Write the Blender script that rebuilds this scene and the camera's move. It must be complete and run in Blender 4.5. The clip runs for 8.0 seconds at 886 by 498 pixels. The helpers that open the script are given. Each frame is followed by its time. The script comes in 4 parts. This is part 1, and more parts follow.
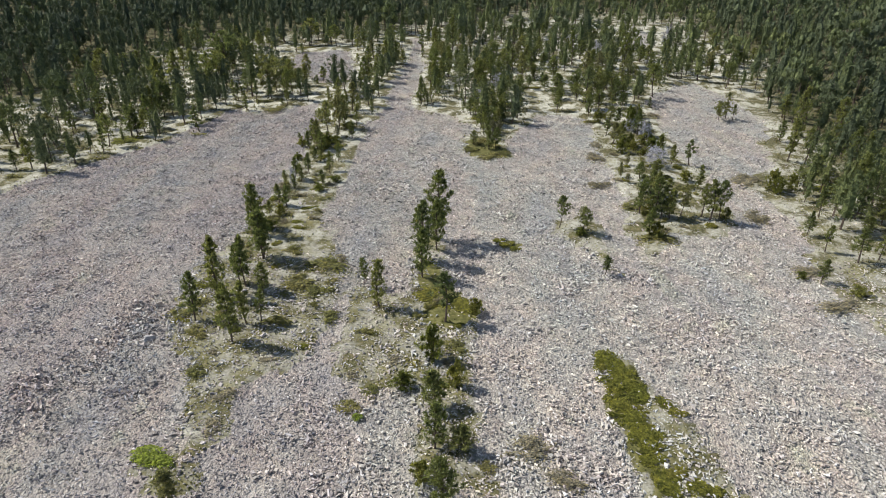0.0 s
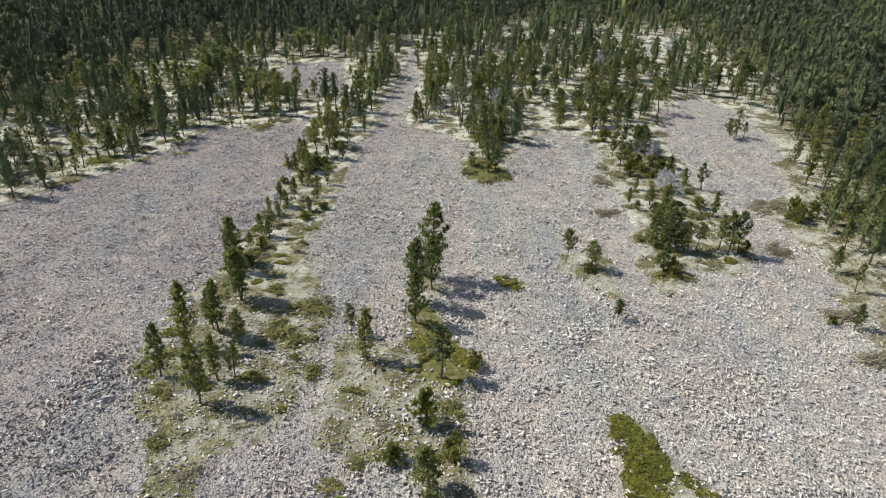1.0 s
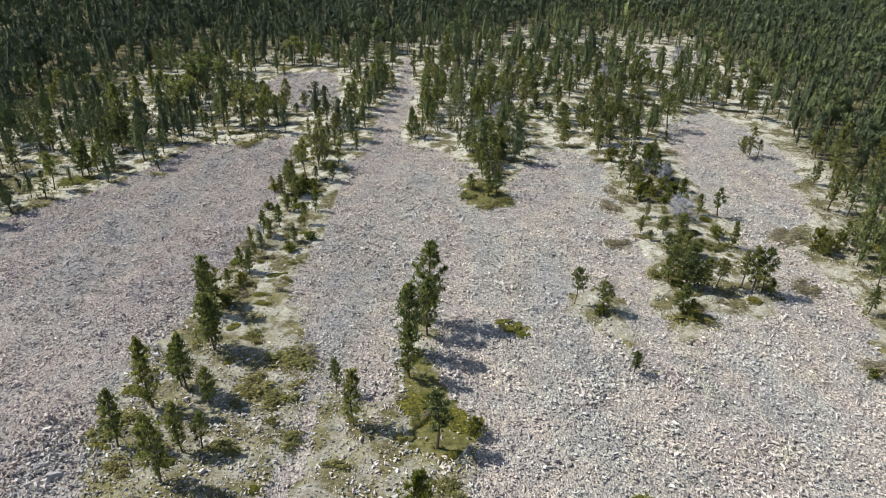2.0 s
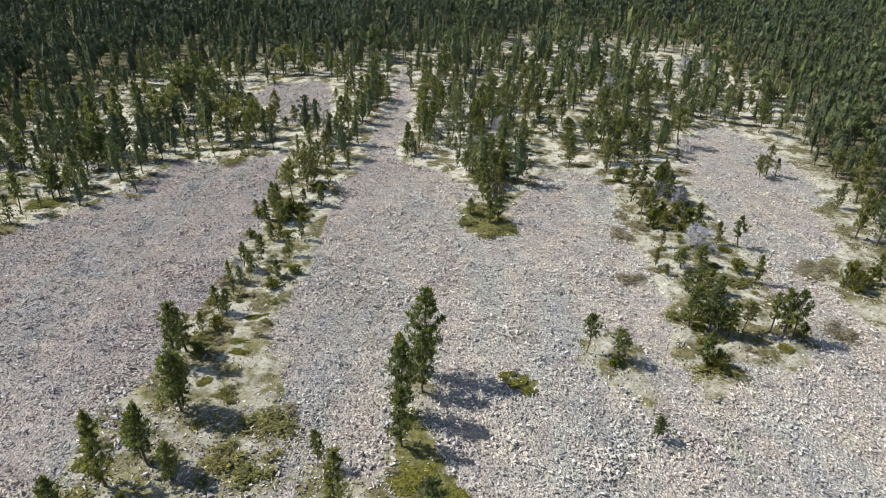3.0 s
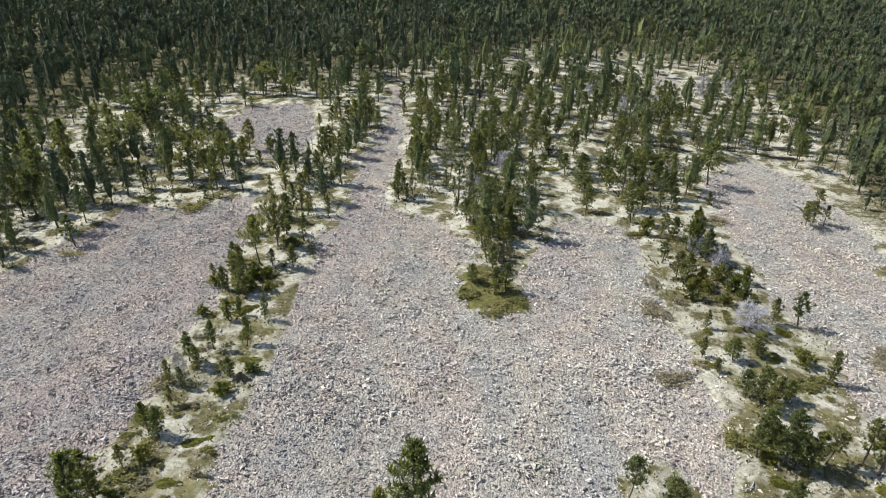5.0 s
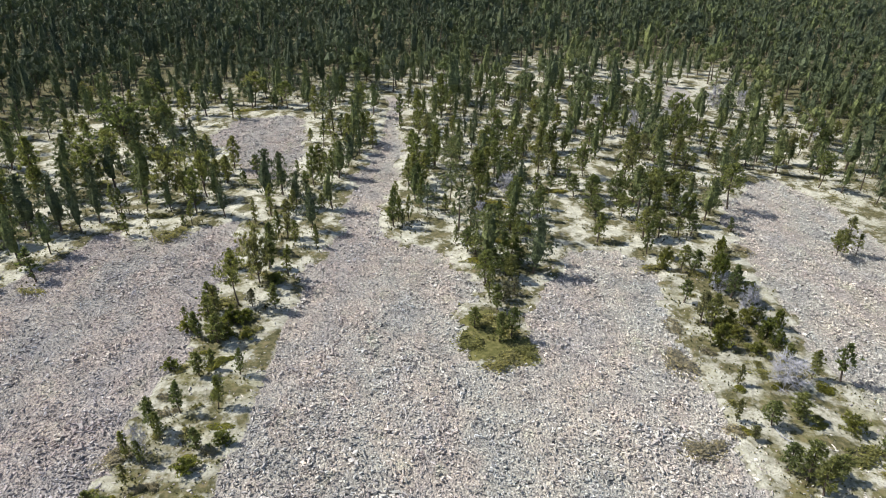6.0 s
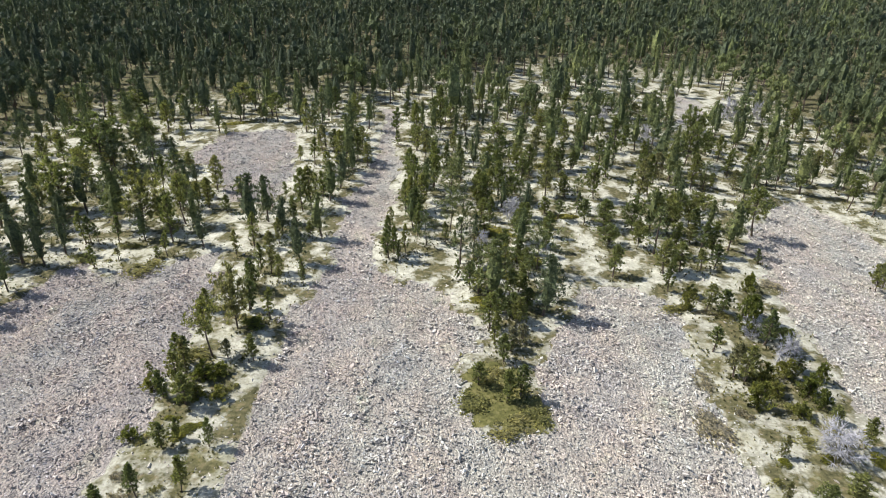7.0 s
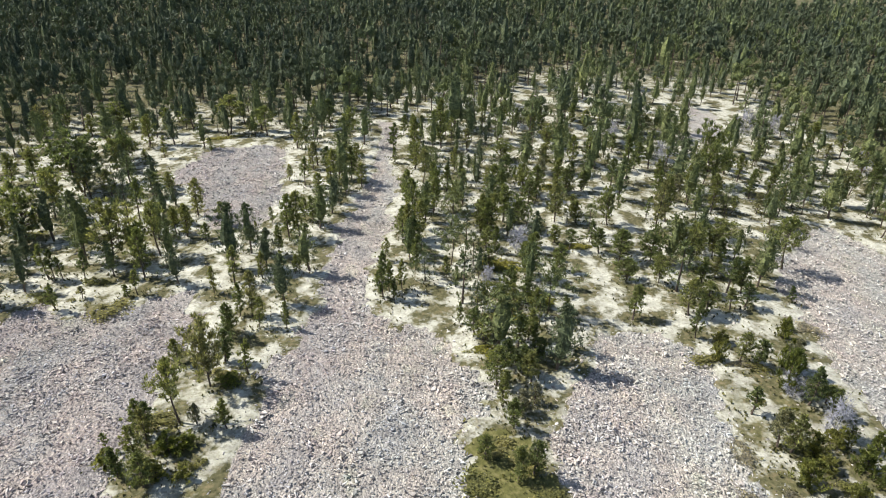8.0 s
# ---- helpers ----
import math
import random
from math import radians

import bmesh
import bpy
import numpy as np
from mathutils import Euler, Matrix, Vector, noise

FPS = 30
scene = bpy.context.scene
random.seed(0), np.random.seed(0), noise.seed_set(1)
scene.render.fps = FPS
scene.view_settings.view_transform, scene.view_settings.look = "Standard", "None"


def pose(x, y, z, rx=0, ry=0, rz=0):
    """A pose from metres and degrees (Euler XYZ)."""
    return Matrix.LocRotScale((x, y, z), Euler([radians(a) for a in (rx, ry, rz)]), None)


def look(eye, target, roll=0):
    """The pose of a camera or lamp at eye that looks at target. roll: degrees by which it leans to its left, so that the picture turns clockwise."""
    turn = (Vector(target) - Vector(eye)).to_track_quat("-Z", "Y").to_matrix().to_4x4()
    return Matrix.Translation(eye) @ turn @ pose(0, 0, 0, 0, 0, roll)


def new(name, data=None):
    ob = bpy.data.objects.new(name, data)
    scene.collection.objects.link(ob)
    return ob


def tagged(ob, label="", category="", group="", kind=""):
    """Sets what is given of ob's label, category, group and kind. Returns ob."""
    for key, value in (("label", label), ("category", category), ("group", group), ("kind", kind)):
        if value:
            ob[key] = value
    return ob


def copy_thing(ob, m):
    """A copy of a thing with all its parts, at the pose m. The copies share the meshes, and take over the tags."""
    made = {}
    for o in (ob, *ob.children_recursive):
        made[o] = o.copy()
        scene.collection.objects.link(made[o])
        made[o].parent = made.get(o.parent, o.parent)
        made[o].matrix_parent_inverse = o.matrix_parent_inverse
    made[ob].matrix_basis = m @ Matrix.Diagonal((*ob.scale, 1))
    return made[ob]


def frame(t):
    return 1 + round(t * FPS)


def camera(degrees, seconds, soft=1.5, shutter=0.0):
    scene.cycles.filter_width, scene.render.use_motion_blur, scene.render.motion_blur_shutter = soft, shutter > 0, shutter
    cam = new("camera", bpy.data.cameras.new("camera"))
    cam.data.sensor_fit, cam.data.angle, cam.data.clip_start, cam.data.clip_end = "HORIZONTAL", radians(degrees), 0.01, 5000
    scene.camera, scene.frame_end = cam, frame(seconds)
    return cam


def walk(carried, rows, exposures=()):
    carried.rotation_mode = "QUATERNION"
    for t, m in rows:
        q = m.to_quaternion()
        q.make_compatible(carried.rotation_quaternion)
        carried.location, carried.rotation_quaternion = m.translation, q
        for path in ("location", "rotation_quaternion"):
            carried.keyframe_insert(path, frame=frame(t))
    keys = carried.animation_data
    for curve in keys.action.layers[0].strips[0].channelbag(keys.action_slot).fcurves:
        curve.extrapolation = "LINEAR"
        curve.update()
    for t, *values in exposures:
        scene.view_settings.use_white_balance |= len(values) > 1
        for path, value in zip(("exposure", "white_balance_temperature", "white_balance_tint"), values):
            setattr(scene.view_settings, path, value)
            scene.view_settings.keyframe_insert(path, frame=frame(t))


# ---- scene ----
cam = camera(69.0, 8.0, soft=1.0)
METRES, EYE, TILT, LEAN, TURN = 53.28, 30.0, 0.0, 0.0, 0.0
ROWS = [
    (0.0, 0.0, 0.0, 0.0, 0.2, -29.21, -0.36),
    (0.5, 0.0006, 0.0568, 0.001, 0.08, -29.03, -0.46),
    (1.0, 0.0011, 0.1153, 0.002, -0.03, -28.86, -0.55),
    (1.5, 0.0015, 0.1748, 0.0029, -0.13, -28.73, -0.64),
    (3.0, 0.0026, 0.3535, 0.0048, -0.34, -28.49, -0.92),
    (3.5, 0.0033, 0.4167, 0.0052, -0.4, -28.41, -1.01),
    (4.0, 0.0038, 0.4806, 0.0048, -0.45, -28.34, -1.09),
    (4.5, 0.0042, 0.5448, 0.0048, -0.5, -28.28, -1.16),
    (6.0, 0.0059, 0.7379, 0.0046, -0.6, -28.11, -1.32),
    (6.5, 0.0061, 0.8028, 0.0046, -0.61, -28.06, -1.36),
    (7.0, 0.0063, 0.8683, 0.0038, -0.63, -28.0, -1.41),
    (7.5, 0.0058, 0.934, 0.0033, -0.64, -27.96, -1.45),
    (8.0, 0.0055, 0.9999, 0.0022, -0.66, -27.88, -1.49),
]
walk(cam, [(t, pose(0, 0, EYE, TILT, LEAN, TURN) @ pose(METRES * x, METRES * y, METRES * z, 90 + pitch, roll, yaw)) for t, x, y, z, yaw, pitch, roll in ROWS],
     exposures=[(0.0, 0.08), (3.5, 0.18), (6.0, 0.25), (8.0, 0.43)])

# ---- light: clear day, the sun to the left of the walk and a little ahead ----
SUN_HEIGHT, SHADOW_WAY = 48.0, -14.0
world = bpy.data.worlds.new("world")
scene.world = world
world.use_nodes = True
sky = world.node_tree.nodes.new("ShaderNodeTexSky")
sky.sky_type, sky.sun_disc = "NISHITA", False
sky.sun_elevation, sky.sun_rotation = radians(SUN_HEIGHT), radians(SHADOW_WAY - 90 + 36)
world.node_tree.links.new(sky.outputs["Color"], world.node_tree.nodes["Background"].inputs["Color"])
world.node_tree.nodes["Background"].inputs["Strength"].default_value = 0.10
lamp = bpy.data.lights.new("sun", "SUN")
lamp.energy, lamp.angle, lamp.color = 5.0, radians(0.53), (1.0, 0.955, 0.885)
sun = new("sun", lamp)
away = Vector((math.cos(radians(SHADOW_WAY)) * math.cos(radians(SUN_HEIGHT)), math.sin(radians(SHADOW_WAY)) * math.cos(radians(SUN_HEIGHT)), -math.sin(radians(SUN_HEIGHT))))
sun.matrix_world = look(-away * 150, (0, 0, 0))


# ---- materials ----
class Nodes:
    """A short way to write node materials."""

    def __init__(self, name, rough=0.9):
        self.mat = bpy.data.materials.new(name)
        self.mat.use_nodes = True
        self.tree = self.mat.node_tree
        self.shader = self.tree.nodes["Principled BSDF"]
        self.shader.inputs["Roughness"].default_value = rough
        self.shader.inputs["Specular IOR Level"].default_value = 0.25

    def add(self, kind, **sockets):
        node = self.tree.nodes.new(kind)
        for key, value in sockets.items():
            self.put(node.inputs[key.replace("_", " ")], value)
        return node

    def put(self, socket, value):
        if hasattr(value, "is_output"):
            self.tree.links.new(value, socket)
        else:
            socket.default_value = value

    def place(self, scale=(1, 1, 1), turn=0.0):
        geo = self.add("ShaderNodeNewGeometry")
        m = self.add("ShaderNodeMapping", Scale=scale, Rotation=(0, 0, radians(turn)))
        self.put(m.inputs["Vector"], geo.outputs["Position"])
        return m.outputs["Vector"]

    def noise(self, scale, detail=4.0, vector=None, rough=0.55):
        n = self.add("ShaderNodeTexNoise", Scale=scale, Detail=detail, Roughness=rough)
        self.put(n.inputs["Vector"], vector or self.place())
        return n.outputs["Fac"]

    def ramp(self, fac, stops):
        n = self.add("ShaderNodeValToRGB")
        self.put(n.inputs["Fac"], fac)
        e = n.color_ramp.elements
        while len(e) < len(stops):
            e.new(0.5)
        for el, (pos, col) in zip(e, stops):
            el.position, el.color = pos, ((*col, 1) if len(col) == 3 else col)
        return n.outputs["Color"]

    def step(self, fac, lo, hi):
        n = self.add("ShaderNodeMapRange", From_Min=lo, From_Max=hi)
        self.put(n.inputs["Value"], fac)
        return n.outputs["Result"]

    def maths(self, op, a, b=0.0):
        n = self.add("ShaderNodeMath")
        n.operation = op
        self.put(n.inputs[0], a)
        self.put(n.inputs[1], b)
        return n.outputs[0]

    def mix(self, fac, a, b, blend="MIX"):
        n = self.add("ShaderNodeMix")
        n.data_type, n.blend_type = "RGBA", blend
        self.put(n.inputs[0], fac)
        for socket, value in ((n.inputs[6], a), (n.inputs[7], b)):
            self.put(socket, (*value, 1) if isinstance(value, tuple) and len(value) == 3 else value)
        return n.outputs[2]

    def attribute(self, name):
        n = self.add("ShaderNodeAttribute")
        n.attribute_name = name
        return n.outputs["Fac"]

    def bump(self, height, strength, distance):
        n = self.add("ShaderNodeBump", Strength=strength, Distance=distance)
        self.put(n.inputs["Height"], height)
        self.put(self.shader.inputs["Normal"], n.outputs["Normal"])

    def colour(self, value):
        self.put(self.shader.inputs["Base Color"], value)
        return self.mat


def rock_tint(n):
    """Broad bands of colour in the rock, drawn out along the slope: grey, pinkish, blue-grey, cream with lichen."""
    bands = n.noise(0.12, 4.0, n.place((1.0, 0.22, 1.0), 4.0))
    east = n.add("ShaderNodeSeparateXYZ")
    n.put(east.inputs[0], n.place())
    grey = n.ramp(n.step(n.maths("ADD", east.outputs[0], n.maths("MULTIPLY", n.noise(0.05, 3.0), 30.0)), -9.0, 22.0), [(0.0, (0.82, 0.80, 0.835)), (1.0, (1.0, 1.0, 1.0))])
    blotch = n.ramp(n.noise(0.33, 5.0, n.place((1.0, 0.7, 1.0)), 0.6), [(0.34, (0.90, 0.92, 0.96)), (0.46, (0.99, 1.0, 1.0)), (0.58, (1.045, 0.985, 0.965)), (0.70, (1.01, 1.05, 0.93))])
    streak = n.ramp(n.noise(0.9, 5.0, n.place((0.6, 1.0, 1.0), 12.0), 0.65), [(0.34, (0.80, 0.80, 0.81)), (0.5, (1.07, 1.07, 1.06)), (0.66, (1.27, 1.26, 1.23))])
    grey = n.mix(1.0, n.mix(1.0, grey, blotch, "MULTIPLY"), streak, "MULTIPLY")
    return n.mix(1.0, grey, n.ramp(bands, [(0.30, (0.80, 0.81, 0.86)), (0.42, (0.96, 0.965, 0.925)), (0.52, (1.05, 1.0, 0.95)), (0.62, (0.92, 0.88, 0.88)), (0.72, (1.05, 1.06, 0.92))]), "MULTIPLY")


def make_rock(name, joined):
    n = Nodes(name, 0.92)
    island = n.add("ShaderNodeNewGeometry").outputs["Random Per Island"] if joined else n.add("ShaderNodeObjectInfo").outputs["Random"]
    base = n.ramp(island, [(0.0, (0.11, 0.105, 0.105)), (0.12, (0.25, 0.242, 0.253)), (0.26, (0.40, 0.37, 0.352)), (0.4, (0.50, 0.50, 0.505)), (0.52, (0.57, 0.52, 0.505)), (0.66, (0.57, 0.565, 0.535)), (0.8, (0.61, 0.595, 0.535)), (0.92, (0.64, 0.655, 0.685)), (1.0, (0.85, 0.83, 0.76))])
    base = n.mix(1.0, base, rock_tint(n), "MULTIPLY")
    crust = n.step(n.noise(9.0, 5.0), 0.5, 0.68)
    base = n.mix(n.maths("MULTIPLY", crust, 0.5), base, (0.68, 0.67, 0.59))
    base = n.mix(n.maths("MULTIPLY", n.step(n.noise(24.0, 3.0), 0.50, 0.72), 0.6), base, (0.13, 0.125, 0.12))
    n.bump(n.noise(18.0, 5.0), 0.3, 0.04)
    return n.colour(base)


def make_ground():
    n = Nodes("ground", 0.97)
    # rubble between and under the stones
    cells = n.add("ShaderNodeTexVoronoi", Scale=7.5, Randomness=1.0)
    n.put(cells.inputs["Vector"], n.place((1, 0.8, 1)))
    split = n.add("ShaderNodeSeparateColor")
    n.put(split.inputs["Color"], cells.outputs["Color"])
    rubble = n.ramp(split.outputs[0], [(0.0, (0.275, 0.267, 0.25)), (0.35, (0.385, 0.374, 0.35)), (0.7, (0.46, 0.446, 0.415)), (1.0, (0.57, 0.558, 0.495))])
    rubble = n.mix(1.0, rubble, rock_tint(n), "MULTIPLY")
    # darker cell edges put the shade between stones into the colour
    gap_shade = n.step(cells.outputs["Distance"], 0.28, 0.55)
    rubble = n.mix(n.maths("MULTIPLY", gap_shade, 0.5), rubble, (0.22, 0.21, 0.195))
    # heath: pale reindeer lichen, grey sand, dwarf shrubs
    lichen = n.ramp(n.noise(1.1, 6.0), [(0.3, (0.29, 0.285, 0.225)), (0.48, (0.42, 0.415, 0.335)), (0.68, (0.56, 0.555, 0.46))])
    brush = n.ramp(n.noise(2.6, 5.0), [(0.3, (0.05, 0.05, 0.022)), (0.5, (0.11, 0.105, 0.05)), (0.7, (0.20, 0.165, 0.09))])
    patch = n.maths("ADD", n.noise(0.45, 6.0), n.maths("MULTIPLY", n.noise(2.2, 4.0), 0.35))
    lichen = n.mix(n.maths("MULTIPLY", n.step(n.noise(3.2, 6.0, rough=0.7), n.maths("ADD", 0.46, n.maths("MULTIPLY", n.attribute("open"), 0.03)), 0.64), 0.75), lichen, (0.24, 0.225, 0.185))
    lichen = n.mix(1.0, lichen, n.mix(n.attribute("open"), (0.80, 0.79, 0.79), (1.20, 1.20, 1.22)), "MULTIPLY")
    heath = n.mix(n.step(patch, 0.62, 0.74), lichen, brush)
    speck = n.step(n.noise(5.0, 4.0), 0.55, 0.66)
    olive = n.ramp(n.noise(3.0, 5.0), [(0.32, (0.10, 0.10, 0.03)), (0.5, (0.20, 0.188, 0.075)), (0.68, (0.32, 0.295, 0.15))])
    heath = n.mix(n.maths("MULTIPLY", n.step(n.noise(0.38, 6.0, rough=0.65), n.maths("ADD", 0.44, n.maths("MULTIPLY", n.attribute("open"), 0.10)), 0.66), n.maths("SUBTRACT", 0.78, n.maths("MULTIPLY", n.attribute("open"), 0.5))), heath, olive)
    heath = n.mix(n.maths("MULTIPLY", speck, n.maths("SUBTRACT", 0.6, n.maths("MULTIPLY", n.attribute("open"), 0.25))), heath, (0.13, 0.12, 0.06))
    # green moss and crowberry
    moss = n.ramp(n.noise(2.0, 6.0), [(0.3, (0.06, 0.062, 0.02)), (0.5, (0.12, 0.118, 0.038)), (0.7, (0.21, 0.19, 0.08))])
    ragged = n.maths("MULTIPLY", n.maths("SUBTRACT", n.noise(1.1, 7.0, rough=0.65), 0.5), 2.1)
    scree = n.step(n.maths("ADD", n.attribute("scree"), ragged), 0.42, 0.58)
    green = n.step(n.maths("ADD", n.attribute("moss"), ragged), 0.45, 0.65)
    wood = n.step(n.maths("ADD", n.maths("MULTIPLY", n.attribute("wood"), 1.0), ragged), 0.30, 0.75)
    dark = n.mix(n.maths("MULTIPLY", n.step(n.noise(0.6, 5.0), 0.58, 0.74), 0.7), brush, lichen)
    colour = n.mix(wood, heath, dark)
    colour = n.mix(scree, colour, rubble)
    colour = n.mix(green, colour, moss)
    height = n.maths("ADD", n.maths("MULTIPLY", n.maths("SUBTRACT", 1.0, cells.outputs["Distance"]), scree), n.maths("MULTIPLY", n.noise(5.0, 6.0), 0.8))
    n.bump(height, 0.7, 0.14)
    return n.colour(colour)


def make_needles(name, joined, stops, clear=0.45, spread=1.0):
    """Needles: each tree has its own tint, each spray a shade of its own."""
    n = Nodes(name, 0.65)
    tint = n.attribute("tint") if joined else n.add("ShaderNodeObjectInfo").outputs["Random"]
    island = n.add("ShaderNodeNewGeometry").outputs["Random Per Island"]
    base = n.ramp(tint, stops)
    shade = n.ramp(island, [(0.0, tuple(1 - spread * v for v in (0.45, 0.4, 0.4))), (0.5, (1.0, 1.0, 1.0)), (1.0, tuple(1 + spread * v for v in (0.46, 0.44, 0.22)))])
    base = n.mix(1.0, base, shade, "MULTIPLY")
    fine = n.ramp(n.noise(11.0, 4.0, rough=0.7), [(0.32, (0.6, 0.62, 0.64)), (0.5, (1.0, 1.0, 1.0)), (0.68, (1.35, 1.3, 1.15))])
    base = n.mix(1.0, base, fine, "MULTIPLY")
    tuft = n.ramp(n.noise(3.2, 4.0, rough=0.6), [(0.36, (0.62, 0.64, 0.66)), (0.5, (1.0, 1.0, 1.0)), (0.64, (1.4, 1.36, 1.25))])
    base = n.mix(1.0, base, tuft, "MULTIPLY")
    n.bump(n.noise(7.0, 4.0), 1.0, 0.16)
    n.colour(base)
    thin = n.add("ShaderNodeBsdfTranslucent")
    n.put(thin.inputs["Color"], n.mix(1.0, base, (1.1, 1.1, 0.9) if joined else (1.25, 1.25, 0.75), "MULTIPLY"))
    both = n.add("ShaderNodeMixShader")
    n.put(both.inputs["Fac"], clear)
    n.put(both.inputs[1], n.shader.outputs["BSDF"])
    n.put(both.inputs[2], thin.outputs["BSDF"])
    n.put(n.tree.nodes["Material Output"].inputs["Surface"], both.outputs["Shader"])
    return n.mat


def make_bark(name, dark, light):
    n = Nodes(name, 0.9)
    grain = n.noise(9.0, 5.0, n.place((3, 3, 0.6)))
    n.bump(grain, 0.6, 0.03)
    return n.colour(n.ramp(grain, [(0.3, dark), (0.7, light)]))


PINE_TINTS = [(0.0, (0.090, 0.112, 0.052)), (0.3, (0.122, 0.142, 0.058)), (0.6, (0.146, 0.160, 0.064)), (0.9, (0.168, 0.175, 0.072)), (0.97, (0.165, 0.162, 0.085)), (1.0, (0.165, 0.162, 0.115))]
rock = make_rock("rock", True)
single_rock = make_rock("single_rock", False)
earth = make_ground()
needles = make_needles("needles", False, [(p, (r * 1.42, g * 1.42, b * 1.5)) for p, (r, g, b) in PINE_TINTS], 0.45)
# bluer low stops put the haze over distant closed wood into the colour
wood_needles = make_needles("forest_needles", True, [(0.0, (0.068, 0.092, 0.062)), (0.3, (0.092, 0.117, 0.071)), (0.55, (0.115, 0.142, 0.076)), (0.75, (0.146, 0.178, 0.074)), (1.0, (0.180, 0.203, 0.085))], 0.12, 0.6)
shrub_leaves = make_needles("shrub_leaves", False, [(0.0, (0.14, 0.165, 0.055)), (0.5, (0.19, 0.21, 0.065)), (1.0, (0.25, 0.245, 0.09))], 0.5)
mat_leaves = make_needles("mat_leaves", False, [(0.0, (0.17, 0.18, 0.034)), (0.5, (0.21, 0.21, 0.042)), (1.0, (0.25, 0.235, 0.055))])
olive_leaves = make_needles("olive_leaves", False, [(0.0, (0.21, 0.215, 0.085)), (0.5, (0.26, 0.25, 0.105)), (1.0, (0.32, 0.295, 0.14))], 0.5)
bright_leaves = make_needles("bright_leaves", False, [(0.0, (0.23, 0.30, 0.05)), (1.0, (0.30, 0.35, 0.07))])
brown_leaves = make_needles("brown_leaves", False, [(0.0, (0.27, 0.245, 0.185)), (0.5, (0.32, 0.29, 0.225)), (1.0, (0.37, 0.335, 0.26))])
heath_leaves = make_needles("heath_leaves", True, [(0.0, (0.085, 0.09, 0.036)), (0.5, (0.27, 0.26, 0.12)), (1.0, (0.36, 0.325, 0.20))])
bark = make_bark("bark", (0.07, 0.055, 0.045), (0.17, 0.13, 0.105))
grey_bark = make_bark("grey_bark", (0.27, 0.27, 0.30), (0.52, 0.52, 0.56))


# ---- shapes in numbers ----
def lattice(x, y, seed):
    i, j = np.floor(x).astype(np.int64), np.floor(y).astype(np.int64)
    u, v = x - i, y - j
    u, v = u * u * (3 - 2 * u), v * v * (3 - 2 * v)

    def h(a, b):
        k = (a * 374761393 + b * 668265263 + seed * 982451653) & 0xFFFFFFFF
        k = ((k ^ (k >> 13)) * 1274126177) & 0xFFFFFFFF
        return ((k ^ (k >> 16)) & 0xFFFF) / 65535.0

    return (h(i, j) * (1 - u) + h(i + 1, j) * u) * (1 - v) + (h(i, j + 1) * (1 - u) + h(i + 1, j + 1) * u) * v


def rough(x, y, size, seed, octaves=3):
    """Value noise about 0, from -1 to 1."""
    total, weight = 0.0, 0.0
    for o in range(octaves):
        total = total + (lattice(x / size * 2 ** o, y / size * 2 ** o, seed + o) * 2 - 1) * 0.5 ** o
        weight += 0.5 ** o
    return total / weight


def ground_height(x, y):
    x, y = np.asarray(x, float), np.asarray(y, float)
    fall = -1.2 * np.minimum(1.5, (x / 42) ** 2) * np.clip((y - 40) / 50, 0, 1)
    near = np.clip((400 - np.hypot(x, y)) / 200, 0, 1)
    return fall + near * (0.22 * rough(x, y, 9, 3, 2) + 0.10 * rough(x, y, 2.2, 7, 2))


def inside(x, y, outline):
    hit = np.zeros(np.shape(x), bool)
    for (ax, ay), (bx, by) in zip(outline, outline[1:] + outline[:1]):
        cross = (ay > y) != (by > y)
        with np.errstate(divide="ignore", invalid="ignore"):
            hit ^= cross & (x < (bx - ax) * (y - ay) / (by - ay + 1e-12) + ax)
    return hit


# outlines of the block fields and of the heath islands in them
WEST_EDGE = [(-110, -40), (-110, 30)] + [(-51.6, 68.6), (-48.1, 73.1), (-44, 79.2), (-38.8, 85.1), (-36.7, 91.7), (-33.9, 100.3), (-29.8, 97.7), (-25.7, 99.3), (-19.6, 101.5)]
WEST_ROW_A = [(-18.4, 95.6), (-18.9, 88.2), (-18, 78.1), (-19.4, 71.7), (-19.3, 64.7), (-20.6, 59.7), (-19.8, 54.1), (-22.6, 50.4), (-21.3, 42.3), (-18.5, 36.1), (-17.4, 32), (-15.1, 28.4)]
WEST_ROW_B = [(-13.6, 29.1), (-14.6, 33.2), (-12.5, 35.5), (-9.7, 36.8), (-8.8, 42.5), (-10.1, 51.5), (-11.6, 55.5), (-13.1, 59.7), (-13.3, 63.2), (-11.3, 68.9), (-11.6, 74.7), (-11.3, 81.2), (-11.4, 90.6), (-9.7, 94.8), (-9.8, 103.5), (-9.1, 113.8), (-7.1, 123.6), (-7.1, 136.3), (-8.2, 153.2)]
MIDDLE = [(-5.6, 153.3), (-4, 132.1), (-3.9, 115.3), (-5.1, 105.6), (-5.3, 98.9), (-1.3, 95.7), (1.8, 94.3), (3.5, 91.9), (6, 91.6)] + [(5.3, 88.4), (3.3, 85), (2.7, 80.8), (2.8, 78.1), (5.2, 76.4), (8.1, 77.4), (8.7, 83.7), (10.1, 88.6), (12.6, 92.5), (14.2, 95.9), (20.5, 96.7)]
